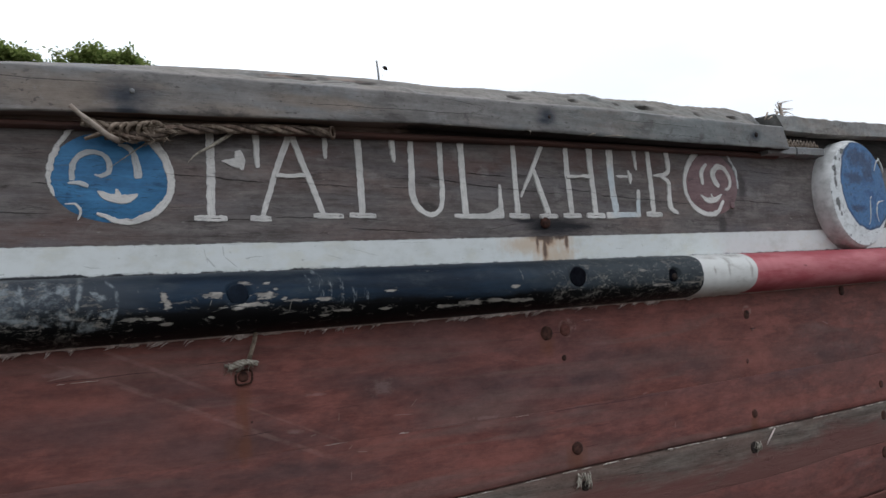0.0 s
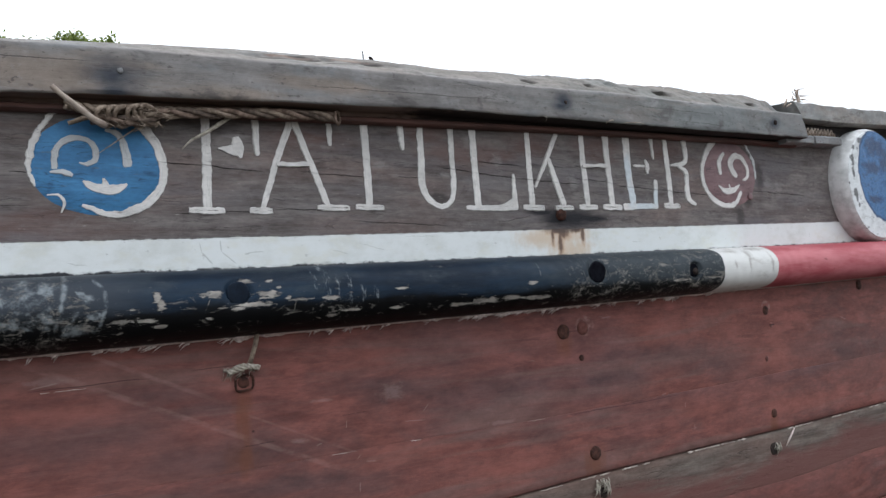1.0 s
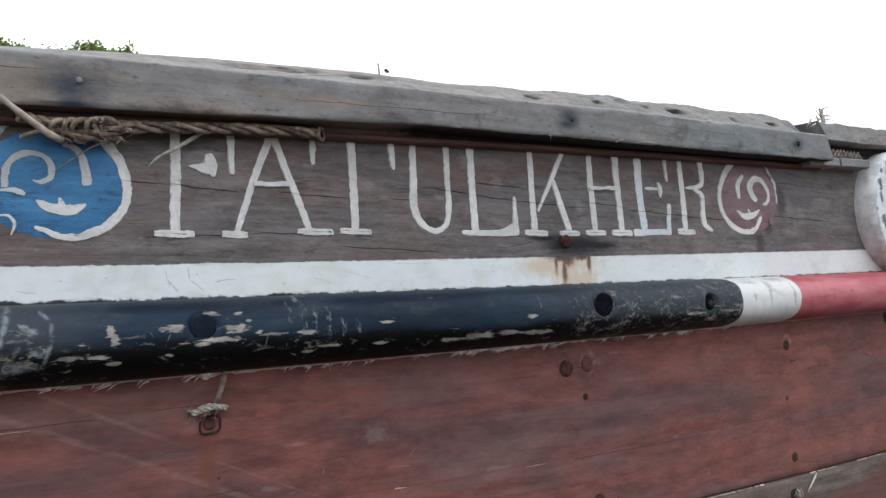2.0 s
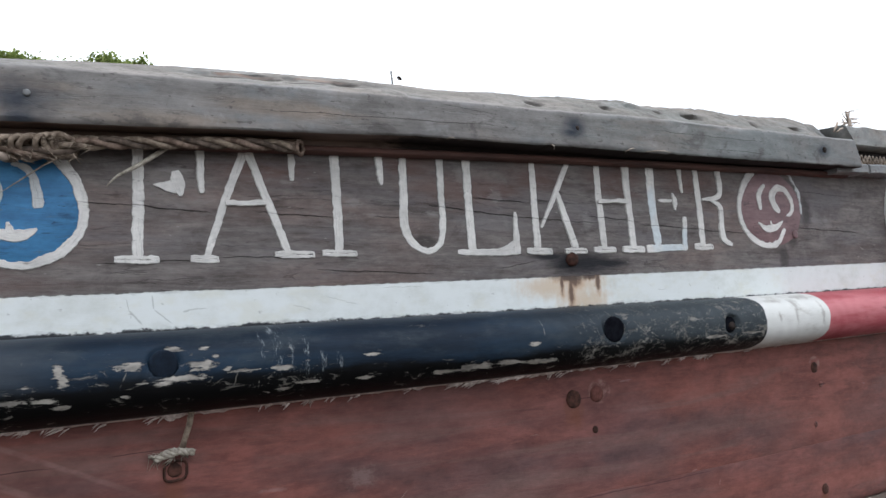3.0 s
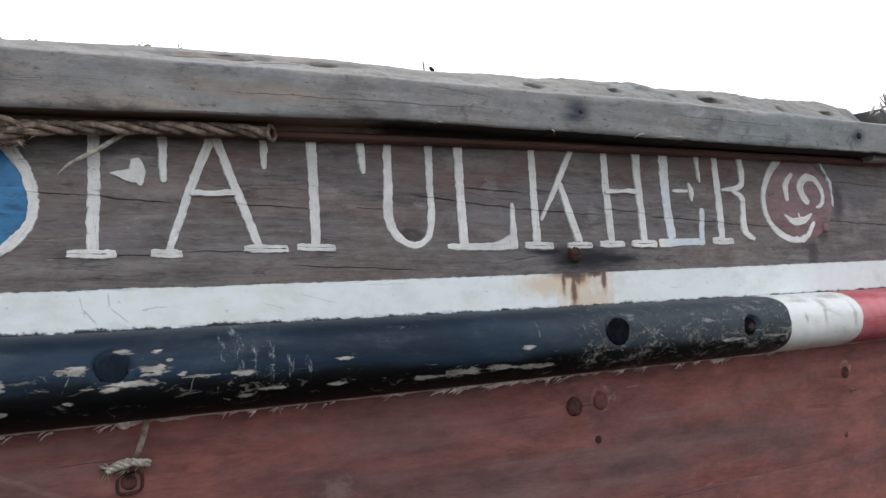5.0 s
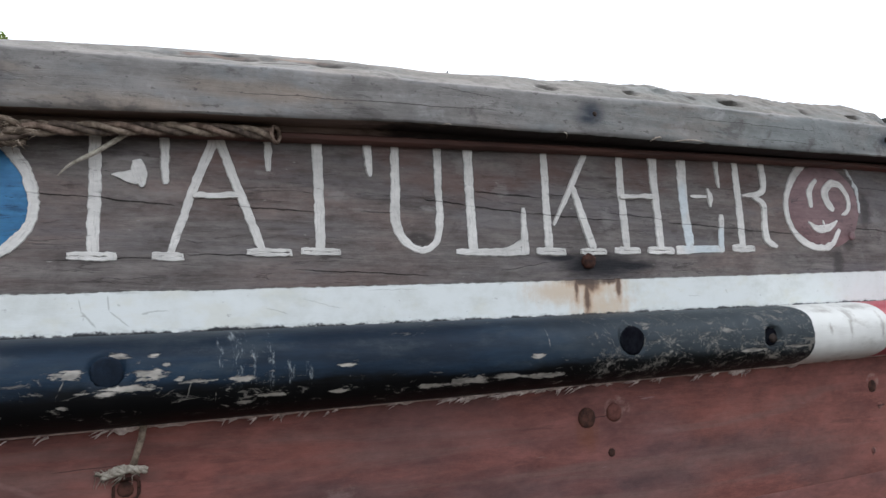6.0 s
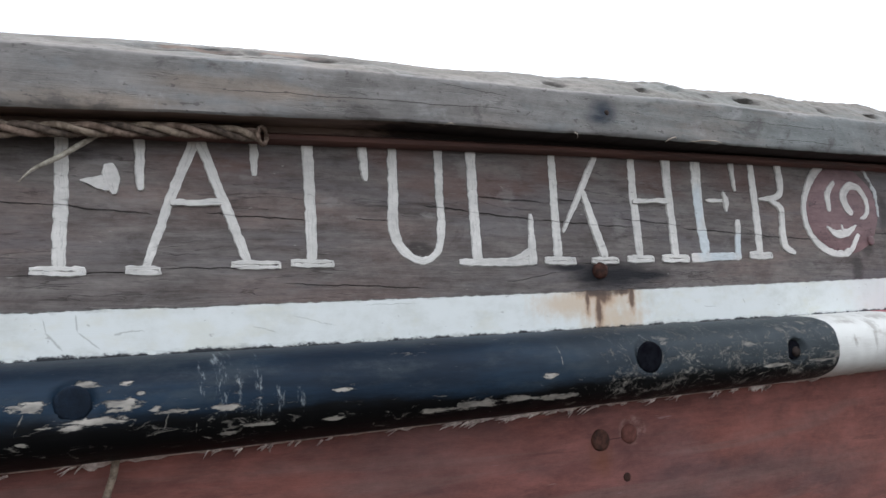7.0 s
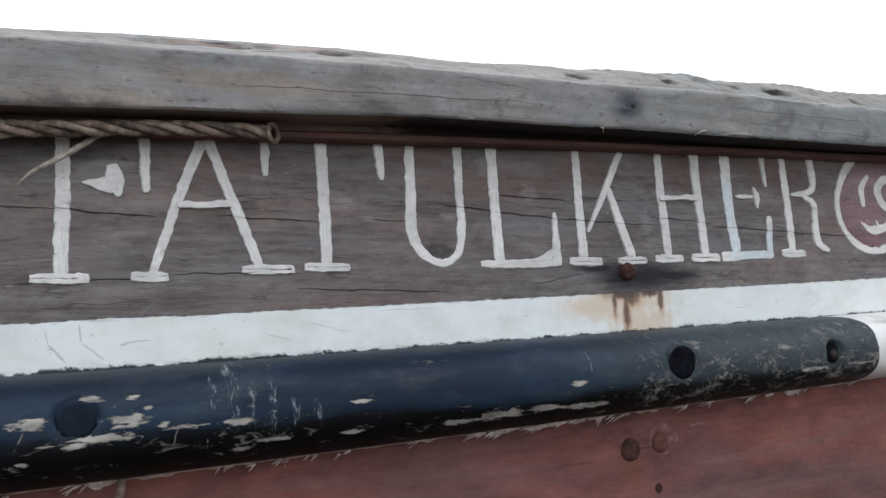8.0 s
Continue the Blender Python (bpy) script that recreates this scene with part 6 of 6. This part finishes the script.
def build_torn_fibre():
    """Frayed caulking pulled out round the spikes of the grey plank."""
    for cx, cz, wide, tall, n, seed in ((1.385, 1.098, 0.026, 0.026, 34, 1), (2.150, 1.092, 0.018, 0.020, 16, 2)):
        rng = random.Random(seed)
        pieces = []
        for k in range(n):
            x, z = cx + rng.uniform(-wide, wide), cz + tall * rng.uniform(0.2, 1.0)
            dx, dz = rng.uniform(-0.014, 0.010), -rng.uniform(0.010, 0.9 * tall + 0.012)
            o = rng.uniform(-0.044, -0.034)
            r = rng.uniform(0.0012, 0.0030)
            pieces.append(tube([at(x, z, o), at(x + dx * 0.4, z + dz * 0.5, o - 0.004), at(x + dx, z + dz, o + 0.002)], [r * 0.6, r, r * 0.3], 5))
        tagged(part("torn_fibre", *joined(pieces), TWINE, boat, "pale frayed fibre pulled out of the seam"), kind="stuff")
    part("splinter", *tube([at(2.245, 1.146, -0.040), at(2.222, 1.130, -0.044), at(2.205, 1.108, -0.040), at(2.200, 1.095, -0.036)], [0.0018, 0.0028, 0.002, 0.0006], 6), FIBRE, boat, "pale splinter standing off the seam")
    nail_head("nail", 1.393, 1.082, -0.030, 0.014, IRON, boat, "dark iron spike under torn fibre", 0.006, 10, 0.1)


build_torn_fibre()


def build_seam_edges():
    """Chipped pale edges along the open plank seams."""
    rng = random.Random(11)
    for seam_at, lo, hi, gap, name in ((seams[2], 0.80, 3.2, -0.12, "caulking"), (seams[1], 0.62, 1.3, 0.10, "caulking"), (lambda x: 1.488 + 0.03 * (x - 0.1), 0.0, 0.2, 0.1, "caulking")):
        pieces = []
        x = lo
        while x < hi:
            size = rng.uniform(0.012, 0.06)
            if rough(x, 9, seam_at(1.0), 0.12) > gap:
                n = max(3, int(size / 0.006))
                pts = [(x + size * i / n, seam_at(x + size * i / n) - 0.001 + 0.0016 * rough(x + i, 1, 1, 0.3)) for i in range(n + 1)]
                thick = rng.uniform(0.0008, 0.0025) * (1.0 if gap < 0 else 0.35)
                pieces.append(tube([Vector((px, hull_face(px, pz) - 0.0008, pz)) for px, pz in pts],
                                   [thick * (0.3 + 0.7 * math.sin(math.pi * (i + 0.5) / (n + 1))) * (1 + 1.1 * rough(i, x, 2, 0.7)) for i in range(n + 1)], 6))
            x += size * rng.uniform(0.9, 1.5)
        tagged(part(name, *joined(pieces), SEAM, boat, "pale chipped caulking in a plank seam"), kind="stuff")


build_seam_edges()


# ---- rope, twine and stick ----
def laid_rope(points, radius, pitch, phase=0.0):
    """Three twisted strands about a line of (x, z, off)."""
    line = curve_through([(x, z, o) for x, z, o in points], 0.004)
    mids = [at(x, z, o) for x, z, o in line]
    out = []
    for s in range(3):
        pts, run = [], 0.0
        for i, p in enumerate(mids):
            if i:
                run += (p - mids[i - 1]).length
            d = (mids[min(i + 1, len(mids) - 1)] - mids[max(0, i - 1)]).normalized()
            a = d.cross(Vector((0, 0, 1))).normalized()
            c = d.cross(a)
            w = phase + 2 * math.pi * (run / pitch + s / 3)
            pts.append(p + (a * math.cos(w) + c * math.sin(w)) * radius * (0.60 + 0.05 * rough(run, s, 3, 0.03)))
        out.append(tube(pts, [radius * (0.50 + 0.08 * rough(i * 0.1, s, 5, 0.5)) for i in range(len(pts))], 9))
    return out


def build_rope():
    rope = new("rope")
    rope.location = at(0.4, 2.05, -0.05)
    tagged(rope, "old brown twisted coir rope lashed under the rail", "rope")
    inv = Matrix.Translation(-rope.location)

    def add(name, pieces, mat, label=""):
        v, f = joined(pieces)
        ob = part(name, [inv @ Vector(p) for p in v], f, mat, rope, label)
        if name == "frayed_fibre":
            tagged(ob, kind="stuff")

    main = [(0.145, 2.020, -0.046), (0.19, 2.018, -0.048), (0.235, 2.026, -0.044), (0.29, 2.042, -0.040), (0.40, 2.052, -0.038), (0.53, 2.060, -0.038), (0.62, 2.062, -0.038), (0.662, 2.060, -0.036)]
    for strand, stuff in zip(laid_rope(main, 0.0112, 0.125), (ROPE, ROPE_DARK, ROPE_WORN)):
        add("strand", [strand], stuff)
    for strand in laid_rope([(0.10, 2.050, -0.036), (0.16, 2.040, -0.040), (0.22, 2.044, -0.038), (0.30, 2.050, -0.030), (0.40, 2.052, -0.028)], 0.0105, 0.06, 1.0):
        add("strand", [strand], ROPE)
    rng = random.Random(21)
    coils = []
    for k in range(6):
        cx, tilt = 0.176 + 0.017 * k + rng.uniform(-0.006, 0.006), rng.uniform(-1.0, 0.5)
        turn = [(cx + 0.019 * math.cos(w) + tilt * 0.016 * math.sin(w), 2.026 + 0.002 * k + 0.0165 * math.sin(w), -0.046 + 0.016 * math.cos(w + 0.8)) for w in [2 * math.pi * (j / 18 + 0.13 * k) for j in range(20)]]
        add("coil", [tube([at(*p) for p in turn], [0.0052 + 0.0008 * rough(j, k, 2, 0.7) for j in range(20)], 7)], ROPE, "coil of the bulky rope knot")
    for k in range(40):
        x, z = rng.uniform(0.15, 0.29), rng.uniform(2.008, 2.044)
        coils.append(tube([at(x, z, -0.060), at(x + rng.uniform(-0.012, 0.012), z + rng.uniform(-0.010, 0.006), -0.066), at(x + rng.uniform(-0.022, 0.022), z + rng.uniform(-0.018, 0.008), -0.060)], [0.0012, 0.001, 0.0004], 4))
    add("frayed_fibre", coils, ROPE, "loose fibres standing off the knot")
    loop = [at(0.666 + 0.009 * math.cos(w), 2.060 + 0.014 * math.sin(w), -0.040 + 0.010 * math.cos(w)) for w in [2 * math.pi * k / 16 for k in range(17)]]
    add("end_knot", [tube(loop, [0.0040 + 0.0012 * rough(k, 3, 2, 0.6) for k in range(17)], 8)], ROPE_WORN, "small hitch at the rope's end")
    add("loose_end", [tube([at(0.105, 2.010, -0.04), at(0.135, 2.022, -0.045), at(0.16, 2.026, -0.05)], [0.004, 0.0055, 0.005], 7)], ROPE, "short frayed rope end")
    strand = curve_through([(0.430, 2.053, 0.0045), (0.378, 2.015, 0.0044), (0.341, 1.992, 0.0028), (0.322, 1.972, 0.0008)], 0.006)
    add("loose_strand", [tube([at(x, z, -0.022) for x, z, w in strand], [w for x, z, w in strand], 7)], TWINE, "single pale strand hanging loose across the board")
    strand = curve_through([(0.250, 2.028, 0.0022), (0.205, 1.992, 0.0018), (0.158, 1.955, 0.0008)], 0.006)
    add("loose_strand", [tube([at(x, z, -0.012) for x, z, w in strand], [w * 0.8 for x, z, w in strand], 6)], TWINE, "thin strand hanging over the blue roundel")


build_rope()


def build_stick():
    st = new("stick")
    st.location = at(0.11, 2.05, -0.08)
    tagged(st, "pale dry stick wedged into the rope", "stick")
    inv = Matrix.Translation(-st.location)
    line = [(0.073, 2.066, -0.102), (0.090, 2.052, -0.096), (0.118, 2.034, -0.084), (0.150, 2.013, -0.068), (0.172, 2.006, -0.055)]
    line = curve_through(line, 0.008)
    v, f = tube([at(x, z, o) for x, z, o in line], [0.0048 + 0.0022 * i / len(line) + 0.0006 * rough(i, 2, 2, 0.7) for i in range(len(line))], 9)
    part("shaft", [inv @ Vector(p) for p in v], f, STICK, st)


build_stick()


def build_tie():
    tie = new("twine_tie")
    tie.location = at(0.44, 1.51, -0.045)
    tagged(tie, "knotted scrap of pale twine hanging from the strake", "twine")
    inv = Matrix.Translation(-tie.location)

    def add(name, piece, mat):
        v, f = piece
        part(name, [inv @ Vector(p) for p in v], f, mat, tie)

    add("cord", tube([at(0.457, 1.580, -0.060), at(0.453, 1.550, -0.054), at(0.446, 1.525, -0.050), at(0.441, 1.506, -0.045)], [0.0056, 0.0054, 0.0050, 0.006], 8), ROPE)
    rng = random.Random(8)
    knot = laid_rope([(0.398, 1.494, -0.042), (0.415, 1.500, -0.048), (0.436, 1.505, -0.052), (0.452, 1.502, -0.046), (0.462, 1.501, -0.042)], 0.0066, 0.03)
    knot += laid_rope([(0.408, 1.502, -0.044), (0.428, 1.508, -0.050), (0.446, 1.498, -0.046)], 0.0045, 0.02)
    add("knot", joined(knot), TWINE)
    hairs = []
    for k in range(26):
        x = rng.choice((0.398, 0.404, 0.41, 0.43, 0.45))
        hairs.append(tube([at(x, 1.498, -0.045), at(x + rng.uniform(-0.012, 0.004), 1.498 + rng.uniform(-0.012, 0.008), -0.045), at(x + rng.uniform(-0.02, 0.006), 1.496 + rng.uniform(-0.02, 0.010), -0.04)], [0.001, 0.0009, 0.0004], 4))
    add("frayed_end", joined(hairs), TWINE)


build_tie()


def build_lashing():
    lash = new("twine_lashing")
    lash.location = at(2.5, 2.17, -0.04)
    tagged(lash, "pale twine lashed in zigzags below the rail", "twine")
    inv = Matrix.Translation(-lash.location)
    pts = []
    for k in range(23):
        x = 2.43 + 0.011 * k
        pts.append((x + 0.003 * rough(k, 1, 1, 0.7), 2.172 + (0.008 + 0.004 * rough(k, 2, 2, 0.7)) * (1 if k % 2 else -1) + 0.02 * (x - 2.43), -0.030 - 0.004 * (k % 2)))
    line = curve_through(pts, 0.004)
    v, f = tube([at(*p) for p in line], 0.0025, 6)
    part("cord", [inv @ Vector(p) for p in v], f, STICK, lash)
    v, f = joined(laid_rope([(2.41, 2.158, -0.020), (2.55, 2.162, -0.022), (2.70, 2.172, -0.02)], 0.009, 0.05))
    part("rope_length", [inv @ Vector(p) for p in v], f, ROPE, lash)
    tuft = new("twine_tuft")
    tuft.location = at(2.50, 2.275, 0.0)
    tagged(tuft, "frayed tuft of twine sticking up from the rail", "twine")
    inv2 = Matrix.Translation(-tuft.location)
    rng = random.Random(3)
    stems = [tube([at(2.505, 2.262, -0.005), at(2.512, 2.30, -0.004), at(2.505, 2.326, 0.0)], [0.007, 0.006, 0.004], 6),
             tube([at(2.470, 2.262, -0.01), at(2.472, 2.288, -0.01), at(2.462, 2.302, -0.01)], [0.004, 0.003, 0.002], 5)]
    for k in range(20):
        dx, dz = rng.uniform(-0.04, 0.075), rng.uniform(-0.018, 0.045)
        stems.append(tube([at(2.508, 2.296, -0.003), at(2.508 + dx * 0.5, 2.306 + dz * 0.8, rng.uniform(-0.02, 0.02)), at(2.508 + dx, 2.300 + dz, rng.uniform(-0.03, 0.03))], [0.0022, 0.0018, 0.0006], 4))
    v, f = joined(stems)
    part("strands", [inv2 @ Vector(p) for p in v], f, STICK, tuft)


build_lashing()


# ---- far trees and pole ----
def build_tree(x, y, top, wide, seed, label):
    tree = new("tree")
    tree.location = (x, y, 0)
    tagged(tree, label, "tree")
    rng = random.Random(seed)
    pieces = []
    fork = top * 0.45
    pieces.append(tube([(0, 0, -0.2), (0.1, 0, fork * 0.4), (-0.05, 0.1, fork * 0.8), (0.1, 0, fork)], [0.34, 0.27, 0.22, 0.18], 9))
    tips = []
    for k in range(11):
        w = 2 * math.pi * k / 11 + rng.uniform(-0.3, 0.3)
        reach = wide * rng.uniform(0.35, 1.0)
        end = Vector((math.cos(w) * reach, math.sin(w) * reach * 0.8, top - rng.uniform(0.15, 1.0) - 0.9 * (reach / wide) ** 2 * rng.uniform(0.6, 2.4)))
        mid = Vector((end.x * 0.45, end.y * 0.45, fork + (end.z - fork) * 0.55 + 0.4))
        pieces.append(tube([(0.05, 0, fork - 0.5), mid, end], [0.12, 0.07, 0.02], 6))
        tips += [end, (mid + end) / 2, mid + Vector((0, 0, 0.5))]
        for j in range(3):
            twig = end + Vector((rng.uniform(-1, 1), rng.uniform(-1, 1), rng.uniform(-0.5, 0.35))) * 0.9
            pieces.append(tube([(mid + end) / 2, twig], [0.03, 0.008], 4))
            tips.append(twig)
    part("trunk", *joined(pieces), BARK, tree, "branching grey-brown trunk")
    verts, faces = [], []
    for c in tips:
        for s in range(6):
            clump = c + Vector((rng.gauss(0, 0.35), rng.gauss(0, 0.35), rng.gauss(0, 0.2)))
            for leaf in range(64):
                p = clump + Vector((rng.gauss(0, 0.14), rng.gauss(0, 0.14), rng.gauss(0, 0.11)))
                if p.z > top + 0.10 - 0.75 * max(0.0, rough(p.x, 0.2 * p.y, seed, 0.55) + 0.22):
                    continue
                a = Vector((rng.uniform(-1, 1), rng.uniform(-1, 1), rng.uniform(-0.7, 0.4))).normalized()
                b = a.orthogonal().normalized() * rng.uniform(0.05, 0.085)
                ln = rng.uniform(0.12, 0.22)
                n = len(verts)
                verts += [p, p + a * ln * 0.5 + b, p + a * ln, p + a * ln * 0.5 - b]
                faces.append((n, n + 1, n + 2, n + 3))
    part("crown", verts, faces, LEAF, tree, "loose green crown of small leaves", smooth=False)


build_tree(-1.5, 33.0, 13.06, 3.7, 5, "tall broad green tree far behind the boat")
build_tree(3.25, 32.0, 13.30, 1.05, 9, "tall slender green tree far behind the boat")


def build_pole():
    pole = new("lamp_post")
    pole.location = (15.35, 32, 0)
    tagged(pole, "thin grey lamp post far behind the boat", "street lamp")
    part("shaft", *tube([(0.2, 0, -0.2), (0.12, 0, 9), (0.02, 0, 13.6), (-0.05, 0, 14.25)], [0.10, 0.075, 0.05, 0.045], 8), STEEL, pole)
    part("arm", *tube([(0.08, 0, 13.0), (0.22, 0, 13.5), (0.36, 0, 13.86)], [0.008, 0.008, 0.008], 5), STEEL, pole)
    part("lamp_head", *tube([(0.27, 0, 13.98), (0.33, 0, 13.97), (0.44, 0, 13.91), (0.52, 0, 13.86)], [0.03, 0.085, 0.09, 0.03], 8), IRON, pole, "small dark lamp head")


build_pole()
